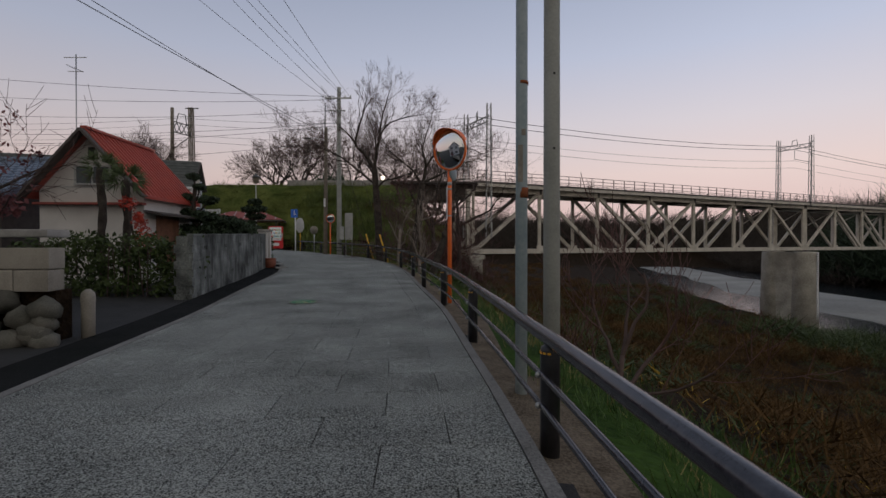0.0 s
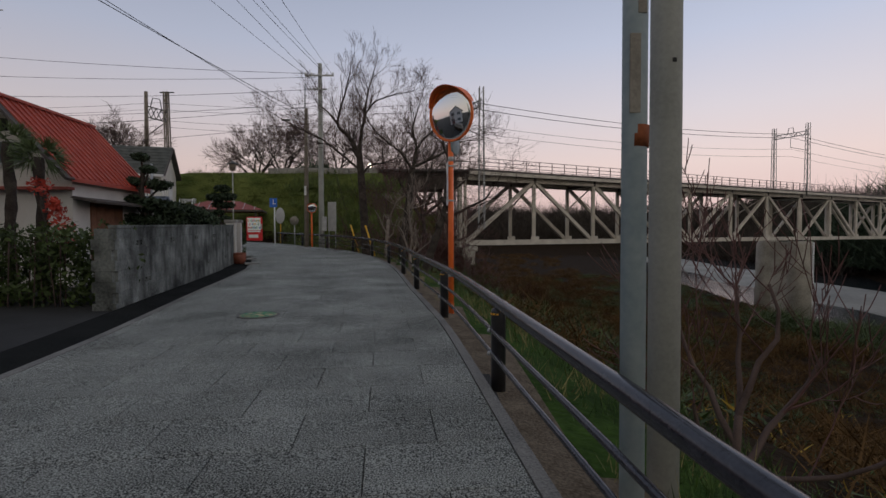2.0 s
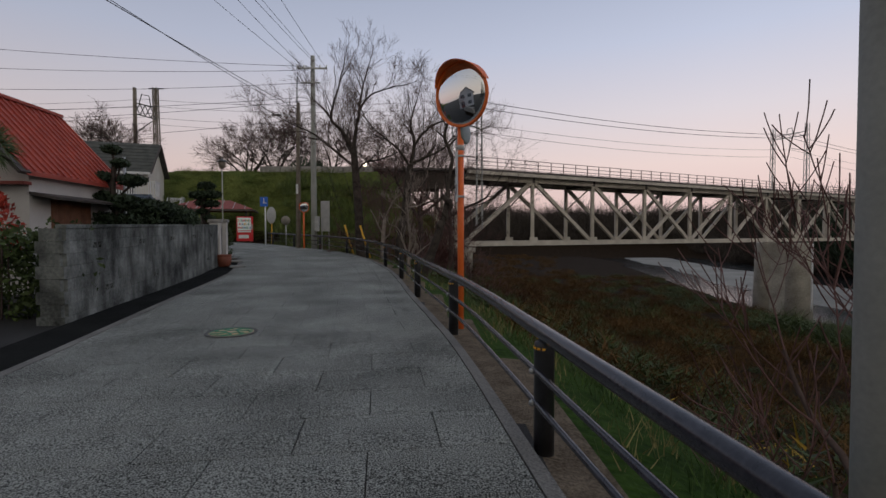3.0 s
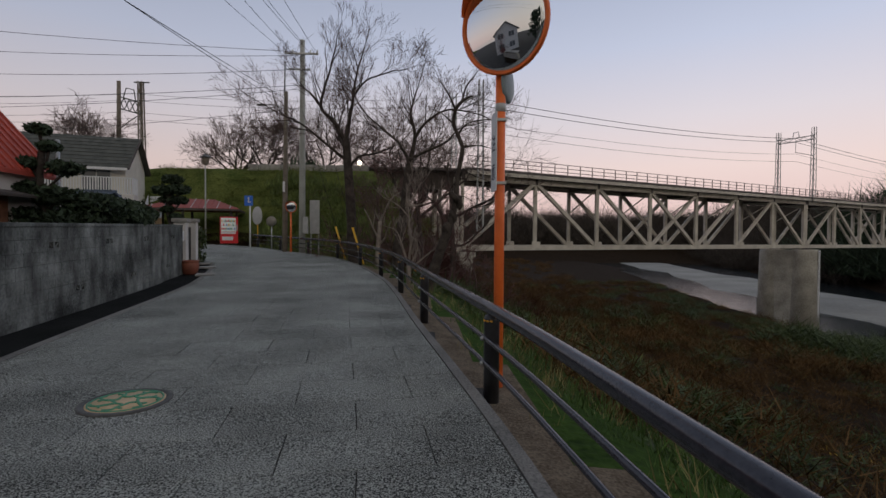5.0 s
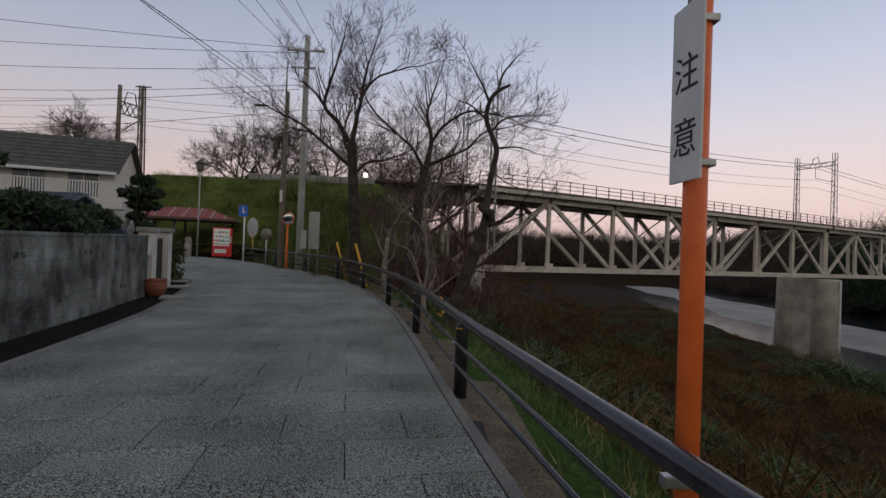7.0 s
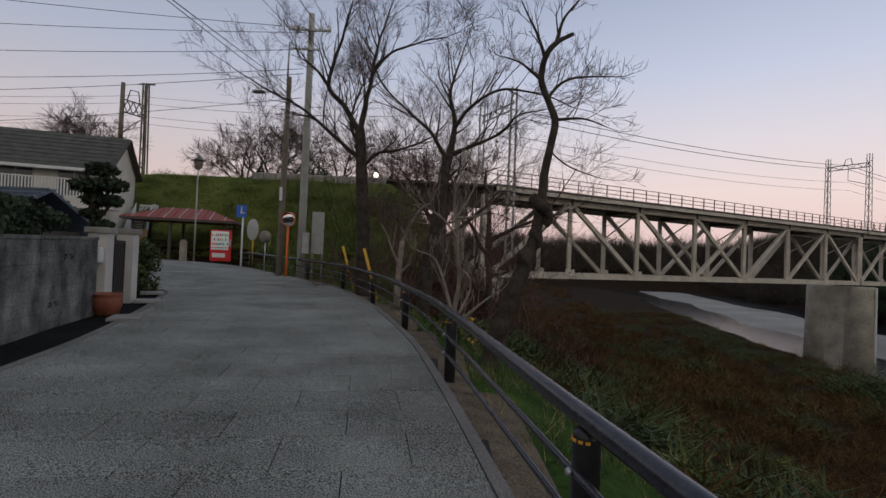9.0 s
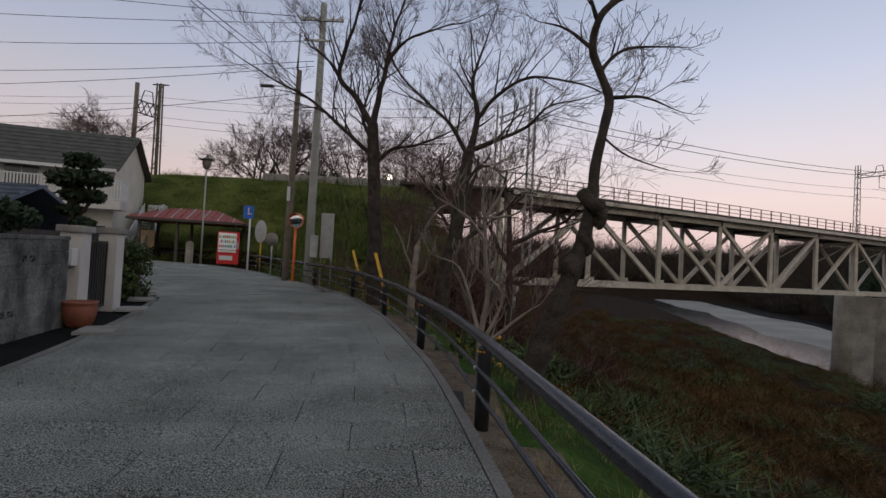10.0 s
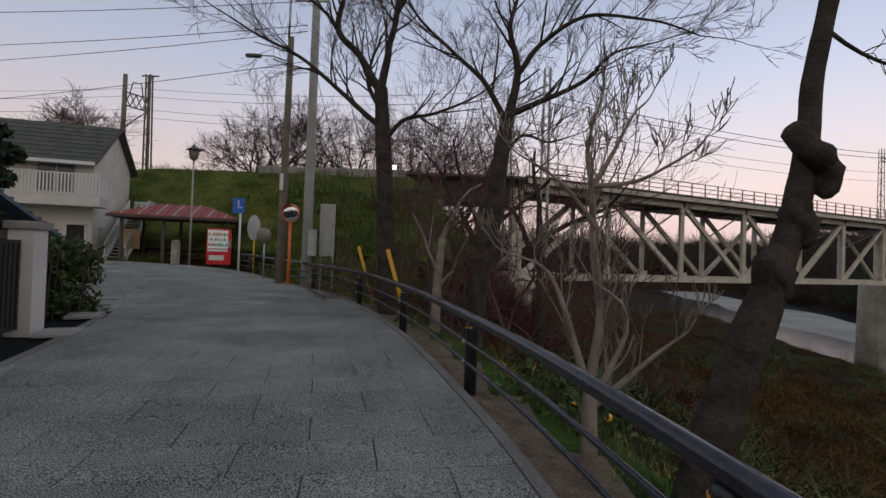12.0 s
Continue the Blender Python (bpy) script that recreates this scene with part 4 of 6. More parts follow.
part("panel", boxes(((0, 0, 2.2), (0.5, 0.04, 1.75)), bevel=0.006), SIGNGREY, gs)
part("legs", boxes(((-0.2, 0.03, 0.7), (0.05, 0.05, 1.6)), ((0.2, 0.03, 0.7), (0.05, 0.05, 1.6))), ZINC, gs)
for bx, by in ((-4.35, 30.3), (-3.05, 26.8)):
    yg = thing("guy_wire_guard", "yellow plastic guy wire guard leaning by the rail", "guard", at=Matrix.Translation((bx, by, road_z(by) - 0.4)))
    part("sleeve", tube([(0.12, 0, 0.0), (-0.42, 0.15, 1.75)], 0.045, 10), YELLOWP, yg)
    part("wire", tube([(-0.42, 0.15, 1.75), (-2.2, 0.9, 7.5)], 0.01, 6), CABLE, yg)
bo = thing("stone_bollard", "square pale stone bollard at the road side", "bollard", at=Matrix.Translation((-15.7, 40.3, 0.85)))
part("shaft", boxes(((0, 0, 0.55), (0.3, 0.3, 1.3)), ((0, 0, 1.23), (0.22, 0.22, 0.1)), bevel=0.03), STONE, bo)
sl = thing("street_lamp", "slim street lamp with a lantern head", "street lamp", at=Matrix.Translation((-16.1, 42.4, 0.9)))
part("pole", tube([(0, 0, -0.3), (0, 0, 5.6)], [0.06, 0.045], 12), CONCPOLE, sl)
part("lantern", lathe([(0.1, 5.6), (0.24, 5.72), (0.3, 6.15), (0.02, 6.15)], 4), WOODPOLE, sl)
part("lantern_roof", lathe([(0.5, 6.16), (0.46, 6.2), (0.1, 6.36), (0.03, 6.5)], 4), IRON, sl)


# ---------------------------------------------------------------- bridge
U = DP.normalized()
NF = Vector((-U.y, U.x, 0))     # to the far truss
GAUGE, ZB, ZT = 4.6, 0.45, 7.35


def node(k, z, far=0.0):
    q = P0 + DP * k + NF * far
    return (q.x, q.y, z)


def truss_span(k0, label):
    s = thing("truss_bridge_span", label, "railway bridge", "bridge spans")
    for far in (0.0, GAUGE):
        part("top_chord", beam(node(k0, ZT, far), node(k0 + 7, ZT, far), 0.5, 0.55), TRUSS, s)
        part("bottom_chord", beam(node(k0, ZB, far), node(k0 + 7, ZB, far), 0.5, 0.5), TRUSS, s)
        for i in range(8):
            k = k0 + i
            if i in (0, 7):
                part("end_post", beam(node(k, ZB, far), node(k, ZT, far), 0.32), TRUSS, s)
            else:
                part("vertical", beam(node(k, ZB, far), node(k, ZT, far), 0.36, 0.42), TRUSS, s)
            part("gusset", boxes(((0, 0, 0), (1.1, 0.06, 0.9)), bevel=0.02), TRUSS, s).matrix_basis = Matrix.Translation(Vector(node(k, ZB + 0.2, far)) - NF * 0.24) @ Matrix.Rotation(math.atan2(U.y, U.x), 4, "Z")
        for i in range(7):
            a, b = k0 + i, k0 + i + 1
            if i == 0:
                pairs = [((a, ZB), (b, ZT))]
            elif i < 3:
                pairs = [((a, ZT), (b, ZB))]
            elif i == 3:
                pairs = [((a, ZT), (b, ZB)), ((a, ZB), (b, ZT))]
            elif i < 6:
                pairs = [((a, ZB), (b, ZT))]
            else:
                pairs = [((a, ZT), (b, ZB))]
            for (ka, za), (kb, zb) in pairs:
                part("diagonal", beam(node(ka, za, far), node(kb, zb, far), 0.3, 0.4), TRUSS, s)
    for i in range(8):
        k = k0 + i
        part("cross_strut", beam(node(k, ZB, 0), node(k, ZB, GAUGE), 0.22), TRUSS, s)
        part("floor_beam", beam(node(k, ZT + 0.1, -0.3), node(k, ZT + 0.1, GAUGE + 0.3), 0.3, 0.7), DECK, s)
        if i < 7:
            part("lateral_brace", beam(node(k, ZB, 0), node(k + 1, ZB, GAUGE), 0.14), TRUSS, s)
            part("sway_brace", beam(node(k, ZT - 0.2, 0), node(k, ZB + 4, GAUGE), 0.12), TRUSS, s)
    for far in (1.4, GAUGE - 1.4):
        part("stringer", beam(node(k0, ZT + 0.35, far), node(k0 + 7, ZT + 0.35, far), 0.3, 0.7), DECK, s)
    part("deck", beam(node(k0, ZT + 0.72, GAUGE / 2), node(k0 + 7, ZT + 0.72, GAUGE / 2), GAUGE + 2.0, 0.2), DECK, s, "dark sleepers and walkway deck")
    part("deck_edge", beam(node(k0, ZT + 0.42, -0.95), node(k0 + 7, ZT + 0.42, -0.95), 0.12, 0.35), TRUSS, s)
    for far in (1.75, 2.85):
        part("track_rail", beam(node(k0, ZT + 0.9, far), node(k0 + 7, ZT + 0.9, far), 0.08, 0.16), RUST, s)
    return s


def track_fence(k0, k1, label, z=ZT + 0.8):
    f = thing("track_fence", label, "fence", "track fences")
    for far in (-1.0, GAUGE + 1.0):
        for dz in (0.35, 0.75, 1.15):
            part("fence_rail", beam(node(k0, z + dz, far), node(k1, z + dz, far), 0.06), FENCE, f)
        n_ = int((k1 - k0) * 5)
        me_ = None
        for i in range(n_ + 1):
            k = k0 + (k1 - k0) * i / n_
            if me_ is None:
                o = part("fence_post", boxes(((0, 0, 0.58), (0.08, 0.08, 1.2))), FENCE, f)
                me_ = o.data
            else:
                o = new("fence_post", me_)
                o.parent = f
            o.location = node(k, z, far)
    return f


truss_span(-1, "grey-white riveted steel deck truss span of a railway bridge")
truss_span(6.06, "second grey-white steel deck truss span of the railway bridge")
truss_span(13.12, "farther steel deck truss span of the railway bridge")
track_fence(-1, 20, "low rusty pipe fence along the bridge deck")


def big_pier(k, label):
    p = thing("bridge_pier", label, "bridge pier", "bridge piers")
    rot = Matrix.Rotation(math.atan2(U.y, U.x), 4, "Z")
    c = Vector(node(k, 0, GAUGE / 2))
    for far in (-0.2, GAUGE + 0.2):
        bm = lathe([(2.05, RIVER_Z - 1.5), (1.75, -0.5), (1.7, -0.1), (1.6, 0.0)], 28)
        part("column", bm, PIER, p).location = node(k, 0, far)
    part("web", boxes(((0, 0, RIVER_Z / 2 - 0.7), (2.9, GAUGE, -RIVER_Z + 1.2))), PIER, p).matrix_basis = Matrix.Translation(c) @ rot
    part("bearing", boxes(((-0.5, -GAUGE / 2, 0.1), (0.7, 0.7, 0.3)), ((0.5, -GAUGE / 2, 0.1), (0.7, 0.7, 0.3)), ((-0.5, GAUGE / 2, 0.1), (0.7, 0.7, 0.3)), ((0.5, GAUGE / 2, 0.1), (0.7, 0.7, 0.3))), DECK, p).matrix_basis = Matrix.Translation(c) @ rot
    return p


bp1 = big_pier(6.03, "tall round-ended concrete bridge pier with a white water gauge")
g_ = Vector(node(6.03, 0, -0.2)) - NF * 1.9
ga = part("gauge_board", boxes(((0, 0, -5.6), (0.5, 0.1, 11)), bevel=0.01), SIGNWHITE, bp1, "white water level board")
ga.matrix_basis = Matrix.Translation(g_) @ Matrix.Rotation(math.atan2(U.y, U.x), 4, "Z")
gm = part("gauge_mark", boxes(((-0.1, -0.06, 0), (0.26, 0.02, 0.08))), INK, ga)
for k in range(1, 34):
    o = new("gauge_mark", gm.data)
    o.parent = ga
    o.location = (0, 0, -0.4 - k * 0.31)
gm.location = (0, 0, -0.4)
big_pier(13.1, "tall concrete bridge pier in the far river")
ab = thing("bridge_pier", "low concrete end pier under the truss bearing", "bridge pier", "bridge piers", at=Matrix.Translation(node(-1, 0, GAUGE / 2)) @ Matrix.Rotation(math.atan2(U.y, U.x), 4, "Z"))
part("shaft", boxes(((0, 0, -3), (1.5, GAUGE + 1.6, 6)), ((0, 0, -0.15), (1.9, GAUGE + 2, 0.5)), bevel=0.05), PIER, ab)
part("bearing", boxes(((0.1, -GAUGE / 2, 0.2), (0.6, 0.6, 0.3)), ((0.1, GAUGE / 2, 0.2), (0.6, 0.6, 0.3))), DECK, ab)
part("tower", boxes(((-0.65, -GAUGE / 2, 3.7), (0.4, 0.4, 7.2)), ((-0.65, GAUGE / 2, 3.7), (0.4, 0.4, 7.2)), ((-0.65, 0, 6.9), (0.35, GAUGE, 0.4))), TRUSS, ab, "steel trestle on the pier")
# approach girders to the embankment
ap = thing("approach_girder", "dark plate girder approach span of the railway", "railway bridge")
A0, A1 = Vector(node(-1.05, 0, 0)), Vector((-9.0, 53.2, 0))
for o_ in (0.3, GAUGE - 0.3):
    part("plate_girder", beam((A0.x + NF.x * o_, A0.y + NF.y * o_, 6.95), (A1.x, A1.y + o_, 6.95), 0.3, 1.7), GIRDER, ap)
    for k in range(1, 12):
        q = A0.lerp(A1, k / 12)
        part("stiffener", boxes(((q.x + NF.x * o_ * 0.9, q.y + o_ - 0.2, 6.95), (0.1, 0.2, 1.6))), GIRDER, ap)
part("deck", beam((A0.x, A0.y + 2.2, 7.95), (A1.x, A1.y + 2.2, 7.95), GAUGE + 1.6, 0.2), DECK, ap)
for q in (A0.lerp(A1, 0.5),):
    part("trestle_leg", beam((q.x, q.y + 0.3, -1), (q.x, q.y + 0.3, 6.2), 0.7), PIER, ap)
    part("trestle_leg", beam((q.x, q.y + 4.3, -1), (q.x, q.y + 4.3, 6.2), 0.7), PIER, ap)
em = thing("embankment_abutment", "brown brick abutment at the end of the embankment", "abutment")
part("block", boxes(((-6.0, 55.3, 3.0), (2.6, 6, 8.0)), bevel=0.05), ROCK, em)
ef = thing("track_fence", "low pipe fence along the embankment top", "fence", "track fences")
for dz in (0.4, 0.75, 1.1):
    part("fence_rail", beam((A0.x, A0.y, 8.0 + dz), (-8, 53.0, 8.0 + dz), 0.05), FENCE, ef)
for k in range(12):
    q = A0.lerp(Vector((-8, 53, 0)), k / 11)
    part("fence_post", boxes(((q.x, q.y, 8.55), (0.08, 0.08, 1.2))), FENCE, ef)
cw = thing("parapet", "row of pale concrete blocks along the embankment edge", "parapet")
for k in range(11):
    part("block", boxes(((-16 + k * 1.0, 52.3, 7.75), (0.92, 0.4, 0.62)), bevel=0.03), KERB, cw)


def gantry(p, ztop, zbase, label, span=4.9):
    g = thing("catenary_gantry", label, "catenary gantry", "catenary gantries")
    a, b = Vector(p) - NF * 0.3, Vector(p) + NF * span
    for q in (a, b):
        for dx, dy in ((-0.3, -0.3), (0.3, -0.3), (0.3, 0.3), (-0.3, 0.3)):
            part("mast_leg", beam((q.x + dx, q.y + dy, zbase), (q.x + dx * 0.7, q.y + dy * 0.7, ztop), 0.09), SIGNGREY, g)
        bm = bmesh.new()
        n_ = int((ztop - zbase) / 0.8)
        for i in range(n_):
            z0, z1 = zbase + i * 0.8, zbase + (i + 1) * 0.8
            s_ = 1 if i % 2 else -1
            beam((q.x - 0.27 * s_, q.y - 0.27, z0), (q.x + 0.27 * s_, q.y - 0.27, z1), 0.05, bm=bm)
            beam((q.x - 0.27, q.y - 0.27 * s_, z0), (q.x - 0.27, q.y + 0.27 * s_, z1), 0.05, bm=bm)
        part("mast_lacing", bm, SIGNGREY, g)
    zc = ztop - 1.9
    part("truss_chord", beam((a.x, a.y, zc), (b.x, b.y, zc), 0.12), SIGNGREY, g)
    part("truss_chord", beam((a.x, a.y, zc + 0.6), (b.x, b.y, zc + 0.6), 0.12), SIGNGREY, g)
    bm = bmesh.new()
    for i in range(7):
        q0, q1 = a.lerp(b, i / 7), a.lerp(b, (i + 1) / 7)
        z0, z1 = (zc, zc + 0.6) if i % 2 else (zc + 0.6, zc)
        beam((q0.x, q0.y, z0), (q1.x, q1.y, z1), 0.07, bm=bm)
    part("truss_lacing", bm, SIGNGREY, g)
    q = a.lerp(b, 0.5)
    part("wire_frame", tube([(q.x - 0.0, q.y - 0.7, zc + 0.6), (q.x, q.y - 0.5, zc + 1.5), (q.x, q.y + 0.5, zc + 1.5), (q.x, q.y + 0.7, zc + 0.6)], 0.06, 6), SIGNGREY, g)
    part("cantilever", tube([(a.x, a.y, zc - 2.6), (q.x, q.y, zc - 1.7), (q.x, q.y, zc)], 0.05, 6), SIGNGREY, g)
    return g


gantry(Vector(node(6.15, 0, -0.2)), 19.3, 7.4, "lattice steel catenary gantry over the bridge pier")
gantry(Vector(node(-0.85, 0, -0.8)), 16.6, 2.0, "tall lattice catenary mast at the bridge end")
lg = thing("catenary_gantry", "twin round catenary poles with a braced frame on the embankment", "catenary gantry", "catenary gantries")
part("mast", tube([(-36.8, 67, 5), (-36.75, 67, 19.8)], [0.3, 0.22], 12), WOODPOLE, lg)
for dx, dy in ((-0.3, -0.3), (0.3, -0.3), (0.3, 0.3), (-0.3, 0.3)):
    part("mast_leg", beam((-34.0 + dx, 67.0 + dy, 5), (-34.2 + dx * 0.7, 67.0 + dy * 0.7, 19.8), 0.14), WOODPOLE, lg)
bm = bmesh.new()
for k in range(18):
    z0, s_ = 5 + k * 0.8, 1 if k % 2 else -1
    beam((-34.05 - 0.26 * s_, 66.72, z0), (-34.05 + 0.26 * s_, 66.72, z0 + 0.8), 0.07, bm=bm)
part("mast_lacing", bm, WOODPOLE, lg)
part("top_bar", beam((-35.0, 67, 19.7), (-33.2, 67, 19.7), 0.12), IRON, lg)
for z0, z1 in ((16.6, 15.9), (18.0, 17.3)):
    part("frame_bar", beam((-36.8, 67, z0), (-34.2, 67, z1), 0.12), IRON, lg)
bm = bmesh.new()
for k in range(4):
    xa, xb = -36.8 + k * 0.65, -36.8 + (k + 1) * 0.65
    za, zb = 16.6 - k * 0.18, 16.6 - (k + 1) * 0.18
    beam((xa, 67, za), (xb, 67, zb + 1.4), 0.08, bm=bm)
    beam((xa, 67, za + 1.4), (xb, 67, zb), 0.08, bm=bm)
part("frame_lacing", bm, IRON, lg)
part("wire_frame", tube([(-36.2, 67, 17.9), (-35.9, 67, 19.0), (-35.0, 67, 18.8), (-34.8, 67, 17.5)], 0.06, 6), IRON, lg)
part("cantilever", tube([(-36.6, 67, 14.2), (-35.4, 66.6, 14.9), (-34.3, 67, 15.9)], 0.06, 6), IRON, lg)


# ---------------------------------------------------------------- river
def river_strip(o0, o1, z, edge, step=14.0):
    """A strip between two distances from the near water line, with uneven edges."""
    bm, prev = bmesh.new(), None
    y = -300.0
    while y < 700:
        n0, n1 = edge * noise.noise(Vector((y * 0.03, o0, 0))), edge * noise.noise(Vector((y * 0.03, o1, 9)))
        xs = [o0 + n0, o0 + n0 + 1.2, (o0 + o1) / 2, o1 + n1 - 1.2, o1 + n1]
        zs = [z - 0.4, z, z + 0.1, z, z - 0.4] if edge else [z] * 5
        row = [bm.verts.new((near_bank(y) + q, y, h_)) for q, h_ in zip(xs, zs)]
        if prev:
            for i in range(4):
                bm.faces.new((prev[i], prev[i + 1], row[i + 1], row[i]))
        prev = row
        y += step
    return bm


tagged(part("water", river_strip(-30, 90, RIVER_Z, 0), WATER), "shallow grey river under the railway bridge", "river", kind="structure")
tagged(part("gravel_bar", river_strip(20, 46, RIVER_Z + 0.2, 9.0), BAR), "pale flat gravel bar in the river", "gravel bar", kind="structure")


# ---------------------------------------------------------------- trees
def grow(bm_wood, bm_twig, rng, p, d, r, length, depth, spread, lift=0.05, wob=0.38, kids=(3, 4), twig_at=0.016, minr=0.004):
    """A limb that wanders, tapers and forks."""
    n_ = 5
    if r < 0.03:
        wob *= 0.5
    pts, rad = [Vector(p)], [r]
    d = Vector(d).normalized()
    for i in range(n_):
        d = (d + Vector((rng.gauss(0, wob), rng.gauss(0, wob), rng.gauss(0, wob) + lift)) * 0.5).normalized()
        pts.append(pts[-1] + d * length / n_)
        rad.append(max(minr, r * (1 - 0.55 * (i + 1) / n_)))
    big = r > twig_at
    tube(pts, rad, 9 if r > 0.06 else (6 if big else 3), bm_wood if big else bm_twig, cap=False)
    if depth <= 0:
        return
    for _ in range(rng.randint(*kids)):
        f = rng.uniform(0.35, 1.0)
        i = min(n_ - 1, int(f * n_))
        q = pts[i].lerp(pts[i + 1], f * n_ - i)
        ax = d.orthogonal().normalized()
        ax.rotate(Matrix.Rotation(rng.uniform(0, 6.28), 3, d))
        nd = d.copy()
        nd.rotate(Matrix.Rotation(rng.uniform(0.5, 1.0) * spread, 3, ax))
        grow(bm_wood, bm_twig, rng, q, nd, max(minr, rad[i + 1] * rng.uniform(0.42, 0.68)), length * rng.uniform(0.55, 0.8), depth - 1, spread, lift, wob, kids, twig_at, minr)


def bare_tree(name, label, base, trunk, limbs, seed, bark=BARK, twig=TWIG, depth=4, spread=0.9, kids=(3, 4), r=0.2, cat="tree", lift=0.05, minr=0.005):
    """trunk: points from the base (relative); limbs: (start index on trunk, direction, length, radius)."""
    rng = random.Random(seed)
    t_ = thing(name, label, cat, at=Matrix.Translation(base))
    n_ = len(trunk)
    dense = smooth_line(trunk, 0.25)
    radii = [r * (1.35 if i == 0 else 1) * (1 - 0.5 * i / len(dense)) * (1 + 0.09 * noise.noise(Vector((i * 0.7, seed, 0)))) for i in range(len(dense))]
    part("trunk", tube(dense, radii, 14), bark, t_)
    tw = bmesh.new()
    for frac, d, length, lr in limbs:
        w = bmesh.new()
        p = dense[min(len(dense) - 1, int(frac * (len(dense) - 1)))]
        grow(w, tw, rng, p, d, lr, length, depth, spread, lift, kids=kids, minr=minr)
        part("limb", w, bark, t_)
    part("crown", tw, twig, t_, "fine bare twigs")
    return t_


def led_limb(wood, twigs, rng, path, r0, r1, gap=0.22, length=1.1, depth=3, first=0.2, lift=0.1, minr=0.004):
    """A limb that follows a bent line, tapers, and carries side branches."""
    dense = smooth_line(path, 0.12)
    n_ = len(dense)
    rad = [r0 + (r1 - r0) * (i / (n_ - 1)) ** 0.8 for i in range(n_)]
    pts = [p + 0.035 * Vector((noise.noise(p * 1.7), noise.noise(p * 1.7 + Vector((9, 0, 0))), noise.noise(p * 1.7 + Vector((0, 9, 0))))) for p in dense]
    tube(pts, rad, 9, wood, cap=False)
    at_ = first * n_ * 0.12
    while at_ < (n_ - 1) * 0.12:
        i = int(at_ / 0.12)
        d = (dense[min(i + 1, n_ - 1)] - dense[max(i - 1, 0)]).normalized()
        ax = d.orthogonal().normalized()
        ax.rotate(Matrix.Rotation(rng.uniform(0, 6.28), 3, d))
        d.rotate(Matrix.Rotation(rng.uniform(0.45, 1.0), 3, ax))
        d.z += 0.25
        grow(wood, twigs, rng, pts[i], d, max(minr, min(rad[i] * 0.5, 0.028)), length * rng.uniform(0.6, 1.2), depth, 0.85, lift, 0.34, (2, 4), 0.012, minr)
        at_ += gap * rng.uniform(0.6, 1.4)
    grow(wood, twigs, rng, pts[-1], dense[-1] - dense[-2], r1, length * 0.9, depth, 0.8, lift, 0.3, (3, 4), 0.012, minr)


def led_tree(label, name, y0, trunk, radii, limbs, seed, bark=BARK, twig=TWIG, **kw):
    """trunk: (x, z) points up the stem in the plane y0; limbs: ((x, z) points, lean of the tip in y, radius at root and tip)."""
    rng = random.Random(seed)
    t_ = thing(name, label, "tree", at=Matrix.Translation((trunk[0][0], y0, trunk[0][1])))
    o = Vector((trunk[0][0], 0, trunk[0][1]))
    dense = smooth_line([Vector((x, 0, z)) - o for x, z in trunk], 0.1)
    f = [i / (len(dense) - 1) * (len(radii) - 1) for i in range(len(dense))]
    rad = [float(np.interp(q, range(len(radii)), radii)) * (1 + 0.13 * noise.noise(Vector((i * 0.35, seed, 0)))) for i, q in enumerate(f)]
    bm = tube(dense, rad, 18)
    for v in bm.verts:
        v.co += v.co.normalized() * 0.012 * noise.noise(v.co * Vector((9, 9, 4)).length * 0.6)
    part("trunk", bm, bark, t_)
    tw = bmesh.new()
    for pts, dy, r0, r1 in limbs:
        w = bmesh.new()
        m_ = len(pts) - 1
        led_limb(w, tw, rng, [Vector((x, dy * (k / m_) ** 1.3, z)) - o for k, (x, z) in enumerate(pts)], r0, r1, **kw)
        part("limb", w, bark, t_)
    part("crown", tw, twig, t_, "fine bare twigs")
    return t_


led_tree("tall bare cherry tree with a dark forked trunk", "cherry_tree", 27.3, [(-3.45, -1.0), (-3.5, 0.6), (-3.59, 2.58), (-3.71, 4.35), (-3.81, 5.6)], [0.27, 0.22, 0.2, 0.185, 0.15],
         [([(-3.81, 5.5), (-4.32, 6.29), (-4.79, 6.8), (-4.69, 7.43), (-4.41, 8.26), (-4.1, 9.4)], -0.6, 0.11, 0.02),
          ([(-3.81, 5.5), (-3.68, 6.5), (-3.55, 7.22), (-3.4, 8.5), (-3.1, 9.6)], 0.5, 0.11, 0.02),
          ([(-3.56, 7.2), (-2.97, 7.96), (-2.09, 8.19), (-1.2, 8.25)], -0.9, 0.055, 0.014),
          ([(-3.72, 4.6), (-4.64, 5.38), (-5.56, 6.1), (-6.5, 6.5), (-7.4, 7.0)], -0.8, 0.075, 0.014),
          ([(-3.67, 4.45), (-3.2, 4.87), (-2.49, 4.97), (-1.61, 5.3), (-1.1, 5.75)], -0.7, 0.06, 0.013),
          ([(-4.79, 6.8), (-5.3, 7.5), (-5.9, 8.0), (-6.3, 8.6)], 0.9, 0.05, 0.013),
          ([(-3.75, 5.0), (-4.2, 5.9), (-4.1, 7.0), (-3.9, 8.0)], 1.8, 0.07, 0.014)], 3)
